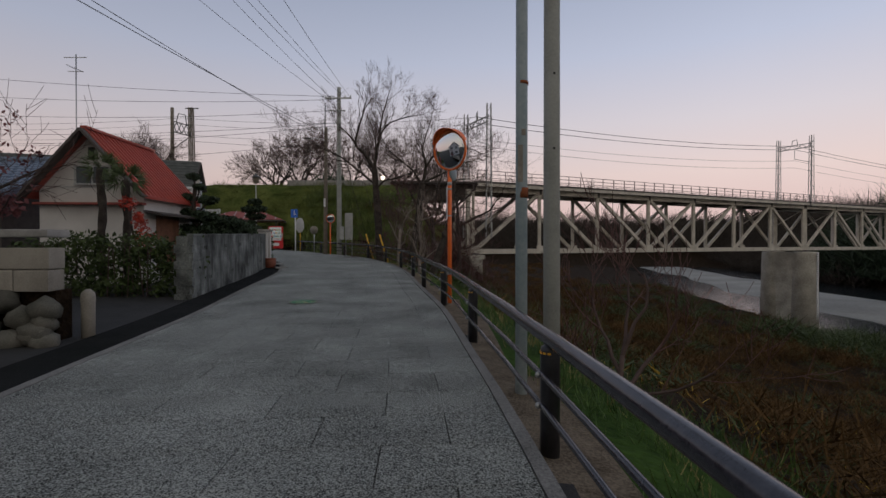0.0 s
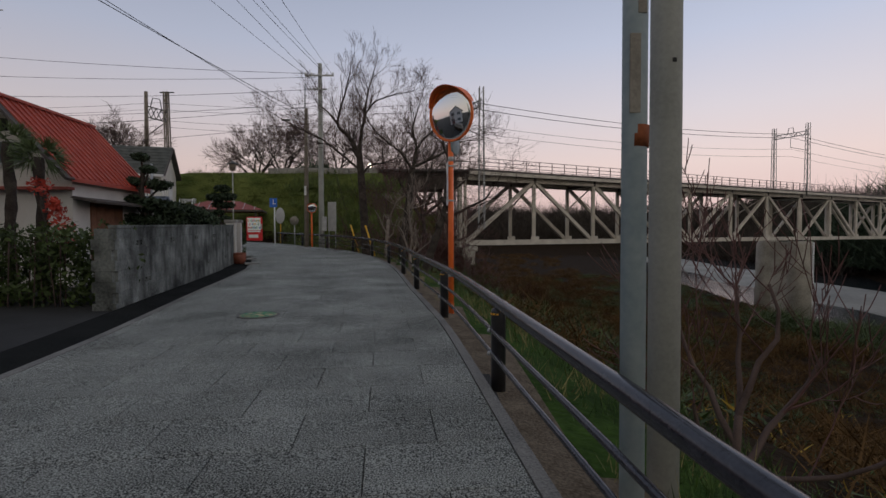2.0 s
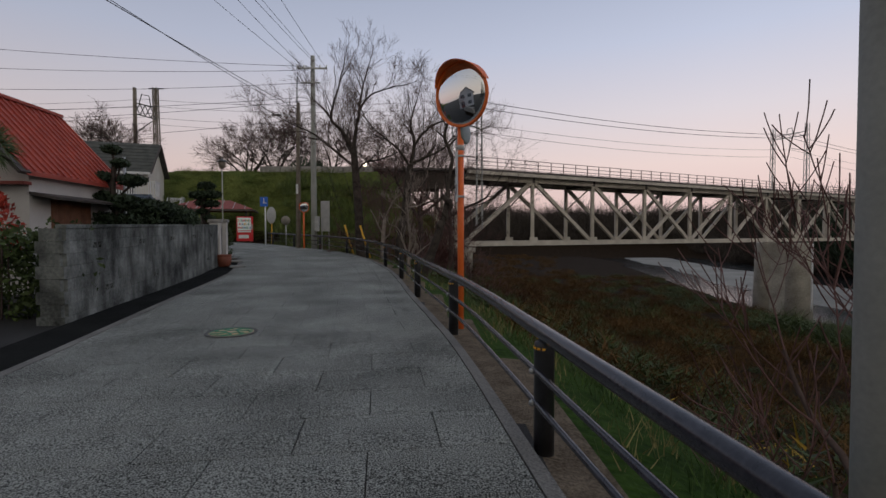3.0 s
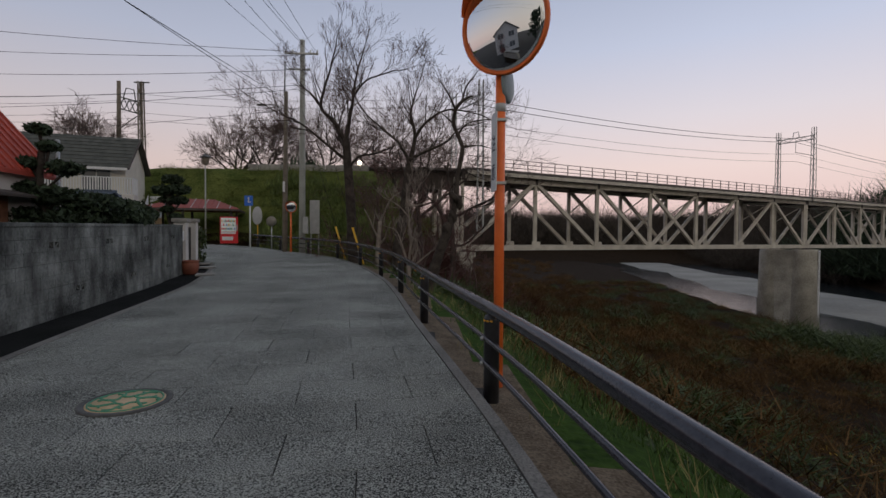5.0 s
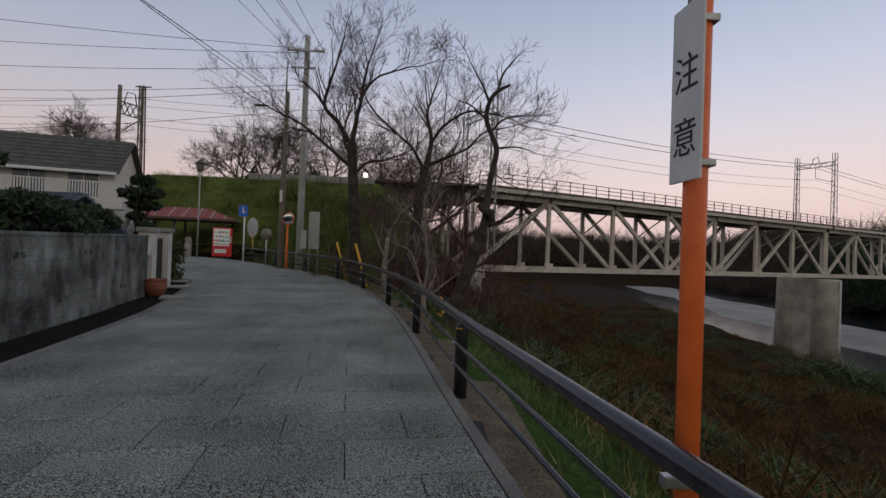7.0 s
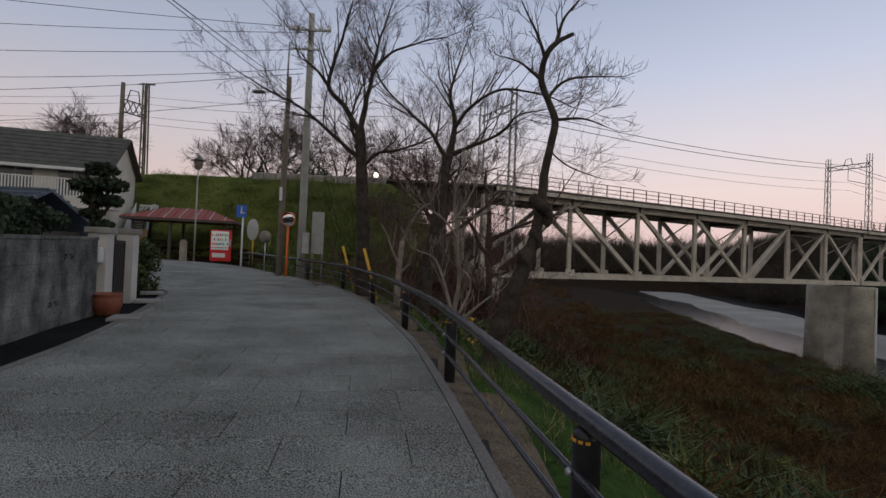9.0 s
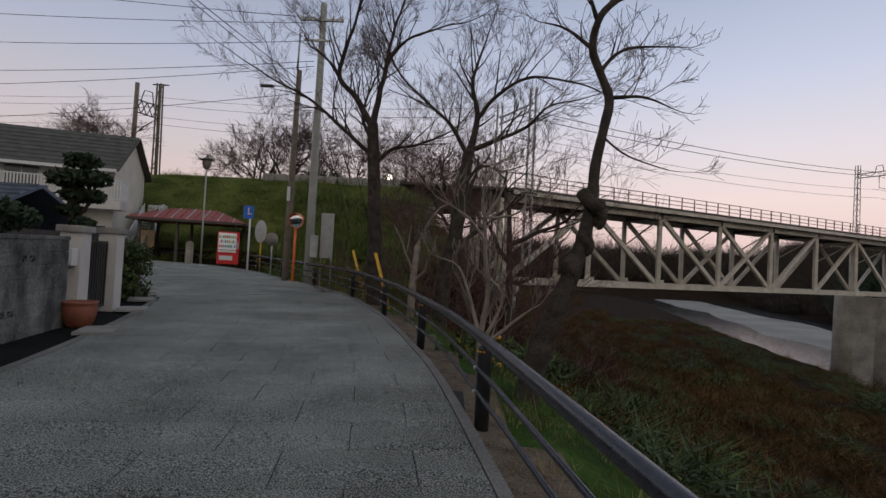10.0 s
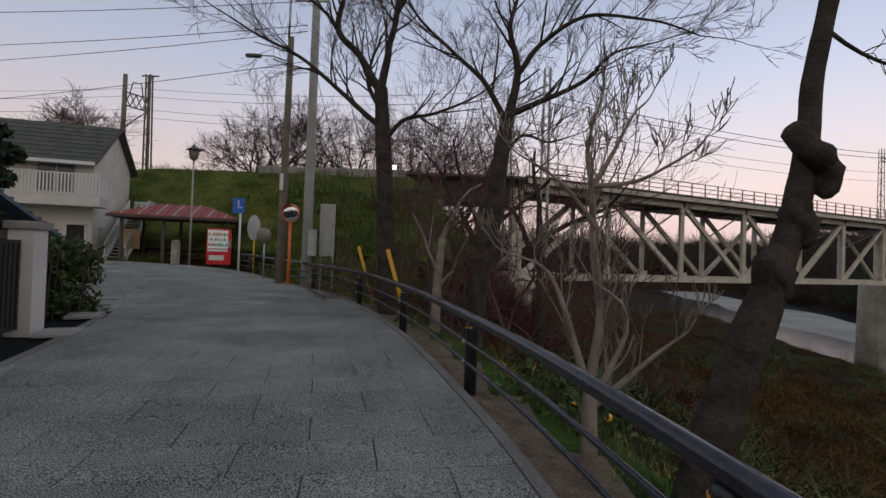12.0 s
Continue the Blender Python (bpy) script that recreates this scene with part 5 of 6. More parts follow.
led_tree("bare spreading cherry tree with long arched limbs", "cherry_tree", 25.5, [(-1.65, -1.6), (-1.53, 1.05), (-1.3, 2.36), (-1.18, 3.57), (-1.04, 4.6)], [0.24, 0.2, 0.185, 0.17, 0.14],
         [([(-1.04, 4.5), (-0.89, 5.4), (-1.04, 6.22), (-0.95, 6.78), (-0.7, 7.7)], 0.3, 0.1, 0.018),
          ([(-1.06, 4.5), (-0.29, 4.86), (0.36, 5.16), (0.78, 5.61), (1.43, 5.76)], -0.5, 0.075, 0.014),
          ([(-0.9, 5.3), (-0.43, 5.91), (0.43, 6.3), (1.5, 6.1), (2.2, 5.7)], -1.0, 0.06, 0.012),
          ([(-1.1, 4.4), (-1.5, 5.1), (-2.18, 5.63), (-2.86, 6.28), (-3.2, 6.9)], -0.5, 0.065, 0.013),
          ([(-1.15, 3.7), (-0.7, 4.2), (-0.1, 4.2), (0.6, 4.5)], 1.2, 0.045, 0.012)], 8)
lt = led_tree("leaning pollarded cherry tree with a knobbed dark trunk", "cherry_tree", 19.35,
              [(-0.62, -1.2), (-0.36, 0.28), (-0.16, 0.97), (0.07, 1.6), (0.22, 2.1), (0.3, 2.65), (0.32, 3.0), (0.41, 3.5), (0.46, 3.84), (0.34, 4.15), (0.22, 4.48), (0.28, 4.84), (0.44, 5.06), (0.74, 5.23)],
              [0.21, 0.185, 0.165, 0.15, 0.135, 0.13, 0.095, 0.075, 0.068, 0.06, 0.055, 0.05, 0.045, 0.03],
              [([(0.5, 3.84), (0.95, 3.9), (1.4, 3.82)], 0.2, 0.028, 0.008), ([(0.3, 4.2), (0.59, 4.5), (1.05, 4.62), (1.5, 4.68)], 0.3, 0.03, 0.008),
               ([(0.45, 3.35), (0.73, 3.11), (1.15, 2.95)], -0.2, 0.016, 0.006), ([(0.2, 4.5), (-0.12, 4.77), (-0.43, 4.93)], 0.3, 0.03, 0.009),
               ([(0.27, 4.85), (0.08, 5.18), (-0.19, 5.56)], -0.3, 0.03, 0.009), ([(0.44, 5.06), (0.55, 5.47), (0.85, 5.9)], 0.2, 0.035, 0.009)],
              12, gap=0.15, length=0.42, depth=2, minr=0.003)
bm = tube([(0.98, -0.05, 3.62), (0.86, -0.07, 3.74), (0.76, -0.08, 3.85), (0.74, -0.08, 3.87)], [0.1, 0.085, 0.08, 0.045], 12)
for v in bm.verts:
    v.co += v.normal * 0.02 * noise.noise(v.co * 14)
part("pruned_stub", bm, BARK, lt, "pruned limb stub")
for kx, kz, kr in ((1.0, 3.6, 0.115), (0.70, 2.9, 0.12), (0.86, 3.25, 0.11)):
    bm = bmesh.new()
    bmesh.ops.create_icosphere(bm, subdivisions=3, radius=kr)
    for v in bm.verts:
        v.co = Vector((v.co.x, v.co.y, v.co.z * 1.5)) * (1 + 0.5 * noise.noise(v.co * 13)) + Vector((kx, -0.02, kz))
    for f in bm.faces:
        f.smooth = True
    part("knob", bm, BARK, lt, "swollen bark knob")
led_tree("small pale many-stemmed magnolia with furry buds", "magnolia_tree", 19.9, [(-0.93, -1.4), (-0.95, 0.2), (-0.96, 0.75)], [0.09, 0.075, 0.055],
         [([(-0.97, 0.7), (-0.9, 1.3), (-0.95, 1.9), (-0.98, 2.33)], 0.05, 0.045, 0.026), ([(-0.98, 2.33), (-0.81, 2.6), (-0.64, 2.92), (-0.52, 3.05)], 0.1, 0.026, 0.008),
          ([(-0.98, 2.33), (-0.62, 2.38), (-0.36, 2.52), (-0.22, 2.64)], -0.1, 0.024, 0.008), ([(-0.98, 2.33), (-1.03, 2.64), (-0.95, 2.9), (-0.88, 3.05)], 0.15, 0.024, 0.008),
          ([(-0.95, 2.0), (-1.2, 2.32), (-1.38, 2.45), (-1.57, 2.53)], -0.15, 0.022, 0.008), ([(-0.98, 0.75), (-1.22, 1.47), (-1.36, 1.69), (-1.63, 1.77)], 0.25, 0.036, 0.008),
          ([(-0.93, 0.65), (-0.72, 1.13), (-0.77, 1.4), (-1.0, 1.57)], -0.2, 0.036, 0.008), ([(-0.93, 0.6), (-0.37, 1.06), (-0.15, 1.2)], 0.1, 0.036, 0.01)],
         21, bark=PALEBARK, twig=PALEBARK, gap=0.16, length=0.34, depth=2, lift=0.35, minr=0.0045)
for x, y, z, sd, hh in ((-2.6, 29.2, -0.9, 33, 2.1), (-0.6, 28.6, -2.2, 34, 2.2), (0.6, 30.5, -3.0, 35, 2.3), (-2.0, 32.0, -1.6, 36, 2.2), (1.6, 27.5, -3.4, 37, 2.0)):
    bare_tree("young_tree", "brown twiggy young tree in the thicket by the bridge", (x, y, z), [(0, 0, -0.5), (0.05, 0, 1.2), (0.1, 0.1, 2.4)],
              [(0.6, (-0.7, 0.1, 0.8), hh * 0.8, 0.05), (0.7, (0.8, -0.2, 0.8), hh * 0.8, 0.05), (0.9, (-0.3, 0.3, 1), hh, 0.05), (1.0, (0.3, -0.2, 1), hh, 0.05), (0.5, (0.9, 0.3, 0.4), hh * 0.7, 0.035), (0.5, (-0.9, -0.3, 0.4), hh * 0.7, 0.035)], sd, bark=TWIG, twig=REDTWIG, r=0.09, depth=4, kids=(3, 4), minr=0.006, lift=0.12)
bare_tree("young_tree", "slim pale bare tree beside the rail", (-2.35, 25.9, -0.5), [(0, 0, -0.4), (0.03, 0, 1.5), (0.1, 0.1, 2.6)],
          [(1.0, (0.2, 0, 1.0), 1.5, 0.05), (0.8, (-0.5, 0, 0.9), 1.4, 0.04), (0.7, (0.6, -0.2, 0.8), 1.4, 0.04)], 31, bark=PALEBARK, r=0.13, depth=4, minr=0.004)
bare_tree("cherry_tree", "bare cherry tree low on the bank behind the others", (1.0, 33.0, -3.2), [(0, 0, -0.5), (0.1, 0, 3), (0.0, 0.2, 6.5)],
          [(0.8, (-0.7, 0, 0.7), 3.2, 0.1), (0.9, (0.8, -0.2, 0.5), 3.2, 0.1), (1.0, (0.1, 0.2, 0.9), 2.4, 0.1), (0.7, (0.9, 0.1, 0.4), 2.6, 0.08)], 41, r=0.2, depth=4)
bare_tree("cherry_tree", "bare cherry tree by the foot of the embankment", (-0.8, 38.0, -1.5), [(0, 0, -0.5), (0.1, 0, 2.5), (-0.1, 0.2, 5)],
          [(0.8, (-0.8, 0, 0.7), 4.6, 0.12), (0.9, (0.8, -0.2, 0.7), 4.0, 0.12), (1.0, (0.1, 0.2, 1), 4.0, 0.12), (1.0, (-0.4, -0.2, 1), 3.8, 0.1)], 43, r=0.24, depth=4)
bare_tree("fig_shrub", "bare spreading shrub with upright reddish shoots on the bank", (2.5, 6.5, -1.5), [(0, 0, -0.6), (-0.15, 0, 0.7), (-0.1, 0.05, 1.5)],
          [(0.7, (-0.9, -0.1, 0.4), 1.0, 0.032), (0.8, (0.9, 0.2, 0.45), 1.3, 0.034), (0.9, (-0.5, 0.5, 0.8), 1.2, 0.03), (1.0, (0.3, -0.1, 1), 1.2, 0.03), (0.8, (1.0, -0.4, 0.3), 1.2, 0.03), (0.6, (-0.8, 0.6, 0.2), 1.0, 0.026), (1.0, (0.5, 0.6, 0.9), 1.2, 0.028)], 51, bark=TWIG, twig=REDTWIG, r=0.055, depth=3, kids=(3, 4), lift=0.24, cat="shrub", minr=0.0045)
# round-crowned bare trees on the embankment, far off
for i, (x, y, z, hh) in enumerate(((-18.5, 64, 6.5, 10.5), (-12.5, 66, 6.5, 10.5), (-37, 62, 7, 8), (-22.5, 66, 6, 9), (-6, 62, 6, 9), (-1, 64, 3, 12))):
    bare_tree("bare_tree", "far rounded bare tree beyond the railway embankment", (x, y, z), [(0, 0, -1.5), (0, 0, 1), (0.1, 0, 2)],
              [(1.0, (math.cos(a) * 0.8, math.sin(a) * 0.8, 0.75), hh * 0.42, 0.13) for a in (0.2, 1.3, 2.4, 3.5, 4.6, 5.6)] + [(1, (0, 0, 1), hh * 0.5, 0.13)], 60 + i, r=0.24, depth=4, kids=(3, 5), minr=0.014)


# ---------------------------------------------------------------- garden plants
def cloud_pine(base, pads, label, seed, trunk):
    rng = random.Random(seed)
    t_ = thing("cloud_pine", label, "tree", "pruned pines", at=Matrix.Translation(base))
    part("trunk", tube(smooth_line(trunk, 0.15), 0.07, 9), BARK, t_)
    for (x, y, z, r) in pads:
        bm = leaves(bmesh.new(), rng, (x, y, z), (r, r, r * 0.45), int(900 * r + 260), 0.07)
        pd = part("needle_pad", bm, PINE, t_)
        part("branch", tube([(0, 0, max(0.3, z - 0.5)), (x * 0.6, y * 0.6, z - 0.25), (x, y, z - r * 0.3)], 0.03, 6), BARK, pd)
    return t_


cloud_pine((-8.6, 17.2, 0.2), [(-0.1, 0, 3.5, 0.24), (0.1, 0, 3.15, 0.22), (-0.3, 0, 2.8, 0.26), (0.35, 0.1, 2.7, 0.36), (-0.35, 0, 2.25, 0.35), (0.2, 0, 2.1, 0.45), (0.8, 0.3, 1.95, 0.55), (-0.3, 0, 1.65, 0.5), (0.5, 0.1, 1.6, 0.6), (1.0, 1.0, 1.7, 0.7)], "dark cloud-pruned pine over the garden wall", 5, [(0, 0, 0), (0.1, 0, 1.2), (-0.1, 0, 2.4), (0, 0, 3.4)])
cloud_pine((-8.75, 22.75, 0.35), [(0.05, 0, 2.95, 0.33), (-0.2, 0, 2.6, 0.4), (0.28, 0, 2.62, 0.36), (-0.1, 0.2, 2.3, 0.34), (0.3, 0, 2.28, 0.26), (-0.1, 0, 1.98, 0.22), (0.15, 0, 1.75, 0.2)], "round-padded pine by the gate", 6, [(0, 0, 0), (0.1, 0, 1.0), (-0.1, 0, 2.0), (0, 0, 2.7)])
cloud_pine((-9.2, 19.2, 0.3), [(0, 0, 1.7, 0.7), (0.5, 0.9, 1.6, 0.7), (-0.8, 0.3, 1.9, 0.7), (-1.4, 1.2, 1.8, 0.9), (-0.6, 1.6, 2.1, 0.6)], "broad dark garden shrub behind the wall", 7, [(0, 0, 0), (0.1, 0, 0.8), (0, 0, 1.5)])


def hedge(base, size, count, label, seed, material=LEAF):
    rng = random.Random(seed)
    t_ = thing("hedge", label, "hedge", at=Matrix.Translation(base))
    bm = bmesh.new()
    for _ in range(count):
        c = Vector((rng.uniform(-size[0], size[0]), rng.uniform(-size[1], size[1]), rng.uniform(0.05, size[2])))
        leaves(bm, rng, c, (0.2, 0.2, 0.2), 26, 0.055)
    part("foliage", bm, material, t_)
    bm = bmesh.new()
    for _ in range(40):
        x, y = rng.uniform(-size[0], size[0]), rng.uniform(-size[1], size[1])
        tube([(x, y, -0.05), (x + rng.uniform(-0.15, 0.15), y, size[2] * 0.9)], 0.012, 4, bm, cap=False)
    part("stem_mass", bm, TWIG, t_)
    return t_


cloud_pine((-8.9, 20.6, 0.3), [(0, 0, 1.9, 0.7), (-0.7, -0.4, 1.9, 0.8), (-0.2, 0.9, 1.8, 0.6), (0.3, -0.3, 1.55, 0.5), (-1.4, 0.2, 2.1, 0.8)], "low dark evergreen shrub over the block wall", 17, [(0, 0, 0), (0.1, 0, 0.8), (0, 0, 1.6)])
hedge((-8.1, 12.0, 0.08), (2.1, 0.35, 1.45), 330, "dark clipped mixed hedge before the annex house", 9)
hedge((-9.2, 24.7, 0.4), (0.36, 0.75, 1.35), 220, "dense clipped green hedge beyond the gate", 10)


def palm(base, height, label, seed):
    rng = random.Random(seed)
    t_ = thing("palm_tree", label, "palm tree", "palms by the annex", at=Matrix.Translation(base))
    bm = bmesh.new()
    pts = [(0.03 * math.sin(i), 0, i * height / 12) for i in range(13)]
    tube(pts, [0.09 + 0.02 * (i % 2) for i in range(13)], 12, bm)
    part("trunk", bm, BARK, t_, "fibrous dark trunk")
    bm = bmesh.new()
    for k in range(34):
        a, el = rng.uniform(0, 6.28), rng.uniform(-0.5, 1.0)
        d = Vector((math.cos(a) * math.cos(el), math.sin(a) * math.cos(el), math.sin(el)))
        hub = Vector((0, 0, height)) + d * 0.28
        for j in range(11):
            b_ = d.copy()
            b_.rotate(Euler((rng.uniform(-0.8, 0.8), rng.uniform(-0.8, 0.8), rng.uniform(-0.8, 0.8))))
            s_ = b_.orthogonal().normalized() * 0.014
            tip = hub + b_ * 0.36 - Vector((0, 0, 0.08))
            bm.faces.new([bm.verts.new(q) for q in (hub - s_, hub + s_, tip)])
    part("frond_crown", bm, PALM, t_)
    return t_


palm((-9.15, 13.2, 0.05), 3.35, "tall windmill palm with a dark fibrous trunk", 1)
palm((-8.35, 13.0, 0.05), 3.0, "shorter windmill palm with a dark fibrous trunk", 2)
rng = random.Random(14)
mt = thing("red_maple", "young maple with red and orange leaves", "tree", at=Matrix.Translation((-7.85, 12.6, 0.05)))
part("trunk", tube([(0, 0, 0), (0.05, 0, 1), (-0.25, 0, 2.3)], 0.03, 7), BARK, mt)
bm = bmesh.new()
for c, s_ in (((0.1, 0, 1.85), 0.2), ((0.2, 0, 1.5), 0.25), ((-0.2, 0, 2.35), 0.22), ((0.05, 0, 2.0), 0.15), ((0.25, 0, 1.2), 0.18)):
    leaves(bm, rng, c, (s_, s_, s_), 120, 0.05)
part("foliage", bm, MAPLE, mt)
rng = random.Random(15)
pt = bare_tree("plum_tree", "small tree with dull red leaves above the stone wall", (-7.6, 8.0, 0.5), [(0, 0, 0), (0.1, 0, 0.8), (0.2, 0, 1.5)], [(1, (0.5, 0, 1), 1.3, 0.03), (0.8, (0.1, 0, 1), 1.3, 0.03), (0.9, (-0.5, 0.1, 0.8), 1.2, 0.03), (0.7, (0.7, 0, 0.7), 0.9, 0.02)], 71, r=0.05, depth=3, minr=0.004)
bm = bmesh.new()
for _ in range(50):
    leaves(bm, rng, (rng.uniform(-0.7, 0.85), rng.uniform(-0.5, 0.5), rng.uniform(1.2, 3.0)), (0.2, 0.2, 0.2), 7, 0.045)
leaves(bm, rng, (0.3, 0, 1.5), (0.5, 0.4, 0.25), 260, 0.06)
part("foliage", bm, PLUMLEAF, pt)


# ---------------------------------------------------------------- bank vegetation (uncountable)
def brush(name, label, spots, material, count, leaf, seed, hgt=0.8, rad=0.9, wild=0.4):
    rng = random.Random(seed)
    vs, fs = [], []
    for x, y, s in spots:
        z = ground_z(x, y)
        for _ in range(count):
            a, q = rng.uniform(0, 6.28), rng.random() ** 0.6
            bx, by = x + math.cos(a) * q * rad * s, y + math.sin(a) * q * rad * s
            h_ = hgt * s * rng.uniform(0.3, 1.1) * (1.1 - 0.6 * q)
            lean = Vector((rng.gauss(0, wild), rng.gauss(0, wild), 1)).normalized()
            b0 = Vector((bx, by, z - 0.1 + h_ * rng.uniform(0, 0.6)))
            tip = b0 + lean * h_ * 0.7
            w_ = Vector((rng.uniform(-1, 1), rng.uniform(-1, 1), rng.uniform(-0.3, 0.3))).normalized() * leaf * s
            k = len(vs)
            vs += [b0 - w_, b0 + w_, tip]
            fs.append((k, k + 1, k + 2))
    me_ = bpy.data.meshes.new(name)
    me_.from_pydata(vs, [], fs)
    me_.materials.append(material)
    return tagged(new(name, me_), label, "vegetation", kind="stuff")


def bank_spots(n_, seed, d0, d1, y0, y1, s0, s1):
    rng = random.Random(seed)
    out = []
    while len(out) < n_:
        y = rng.uniform(y0, y1)
        x = rng.uniform(-8, 55)
        l, dist, k = off_road(x, y)
        if l < 0 and d0 < dist < d1 and ground_z(x, y) > RIVER_Z + 1.2 and x < near_bank(y):
            out.append((x, y, rng.uniform(s0, s1)))
    return out


brush("brown_brush", "dense dry brown brush on the riverbank", bank_spots(1300, 1, 2.6, 56, -2, 75, 0.6, 2.0), BRUSH, 330, 0.010, 1, hgt=0.75, wild=1.4)
brush("vine_brush", "low green vines and weeds on the riverbank", bank_spots(620, 2, 1.6, 50, -2, 70, 0.5, 1.4), LEAF, 150, 0.024, 2, hgt=0.6, wild=1.6)
brush("yellow_weeds", "yellowing weeds among the brush", bank_spots(170, 3, 1.5, 20, 6, 48, 0.3, 0.9), YELLOW, 26, 0.028, 3, hgt=0.8, wild=1.0)
rngv = random.Random(40)


def low_bank(n_, s0, s1):
    """Spots between the approach and the water, past the near slope."""
    out = []
    while len(out) < n_:
        y = rngv.uniform(38, 150)
        x = rngv.uniform(8, near_bank(y) - 1)
        if off_road(x, y)[1] > 14 and ground_z(x, y) > RIVER_Z + 1:
            out.append((x, y, rngv.uniform(s0, s1)))
    return out


brush("low_bank_brush", "dry brown brush on the low bank by the water", low_bank(620, 1.2, 2.8), BRUSH, 300, 0.011, 41, hgt=0.75, wild=1.5)
brush("low_bank_bushes", "dark green bushes scattered on the low bank", low_bank(150, 1.2, 2.6), LEAF, 420, 0.017, 42, hgt=0.8, wild=2.0)
brush("slope_shrubs", "leafy green shrubs on the slope below the rail", bank_spots(46, 43, 3.2, 11, 14, 40, 0.7, 1.35), LEAF, 700, 0.026, 43, hgt=0.95, wild=2.0)
brush("yellow_slope_shrubs", "yellow-green leafy shrubs on the slope below the rail", bank_spots(22, 44, 3.0, 9, 18, 38, 0.6, 1.1), GREENSHRUB, 520, 0.024, 44, hgt=1.0, wild=2.0)
brush("red_brush", "dark red-brown thicket under the approach span", [(random.Random(i).uniform(-3.5, 6), random.Random(i + 99).uniform(34, 48), random.Random(i + 7).uniform(1.6, 3.0)) for i in range(70)], REDBRUSH, 520, 0.005, 4, hgt=1.15, wild=0.8)
brush("edge_grass", "dry grass tufts along the rail foot", bank_spots(330, 5, 0.5, 2.6, -2, 40, 0.25, 0.55), DRYGRASS, 26, 0.012, 5, hgt=0.9, rad=0.5)
brush("green_edge_grass", "green grass on the upper bank", bank_spots(700, 6, 0.8, 3.2, -2, 40, 0.3, 0.6), GRASSBLADE, 46, 0.014, 6, hgt=0.8, rad=0.7)
rngb = random.Random(8)
brush("embankment_grass", "green and dry grass on the railway embankment", [(rngb.uniform(-34, 0), rngb.uniform(44, 52), rngb.uniform(0.7, 1.5)) for _ in range(520)], GRASS, 150, 0.013, 9, hgt=0.6, wild=0.9)
brush("embankment_shrubs", "green shrubs at the embankment end", [(rngb.uniform(-13, -4), rngb.uniform(44, 51), rngb.uniform(0.9, 1.8)) for _ in range(130)], GREENSHRUB, 260, 0.022, 10, hgt=0.9)
def beyond(o0, o1, y0, y1, s0, s1, n_):
    out = []
    for _ in range(n_):
        y = rngb.uniform(y0, y1)
        out.append((near_bank(y) + rngb.uniform(o0, o1), y, rngb.uniform(s0, s1)))
    return out


brush("far_bank_wood", "bare brown wood on the far riverbank", beyond(70, 112, 20, 640, 8, 15, 620), FARTREE, 620, 0.007, 11, hgt=1.15, rad=0.8, wild=1.0)
brush("far_hill_wood", "dark evergreen hill on the far bank", beyond(74, 115, 122, 190, 15, 23, 110), PINE, 900, 0.012, 12, hgt=1.15, rad=0.7, wild=1.2)
brush("upstream_wood", "tall bare wood closing the view up the river", [(rngb.uniform(-40, 360), rngb.uniform(325, 400), rngb.uniform(13, 21)) for _ in range(300)], FARTREE, 420, 0.008, 15, hgt=1.1, rad=0.8, wild=0.9)
brush("bank_thicket", "dark leafy thicket low on the bank near the pier", [(rngb.uniform(35, 44), rngb.uniform(43, 53), rngb.uniform(2.6, 4.4)) for _ in range(46)], LEAF, 1000, 0.014, 16, hgt=0.75, wild=2.2)
brush("bank_bushes", "green bushes along the foot of the bank", [(near_bank(q) - rngb.uniform(3, 12), q, rngb.uniform(1.2, 2.4)) for q in (rngb.uniform(58, 120) for _ in range(90))], LEAF, 420, 0.018, 17, hgt=0.75, wild=2.2)
brush("riverside_wood", "bare bushes on the near bank beyond the bridge", [(x, y, rngb.uniform(1.6, 3.2)) for x, y in ((rngb.uniform(6, max(12, near_bank(q) - 24)), q) for q in (rngb.uniform(72, 300) for _ in range(260)))], BRUSH, 420, 0.009, 13, hgt=0.9, wild=1.3)
brush("evergreen_clump", "dark evergreen clump on the embankment", [(-13.5 + rngb.uniform(-1.5, 1.5), 60 + rngb.uniform(-1, 1), rngb.uniform(1.0, 1.8)) for _ in range(14)], PINE, 160, 0.06, 14, hgt=1.5)
bm = bmesh.new()
rngf = random.Random(77)
for _ in range(9):
    p_ = (-0.9 + rngf.uniform(-0.9, 0.7), 21.6 + rngf.uniform(-1, 1.4), rngf.uniform(-0.1, 0.55))
    bmesh.ops.create_icosphere(bm, subdivisions=1, radius=0.045, matrix=Matrix.Translation(p_))
cit = thing("citrus_shrub", "low green citrus shrub with orange fruit by the rail", "shrub", at=Matrix.Identity(4))
part("fruit", bm, REFLECT, cit, "orange fruit")
part("foliage", leaves(bmesh.new(), rngf, (-0.9, 21.7, 0.0), (0.9, 1.2, 0.65), 900, 0.06), LEAF, cit)
part("stem", tube([(-0.9, 21.7, -1.2), (-0.88, 21.7, 0.2)], 0.03, 6), BARK, cit)


# ---------------------------------------------------------------- cables
def cable(a, b, sag, r=0.012, name="overhead_cable", label="black sagging overhead power cable", group="overhead cables"):
    pts = []
    for i in range(17):
        t_ = i / 16
        p = Vector(a).lerp(Vector(b), t_)
        p.z -= sag * 4 * t_ * (1 - t_)
        pts.append(p)
    ob = part(name, tube(pts, r, 5, cap=False), CABLE)
    return tagged(ob, label, "cable", group)


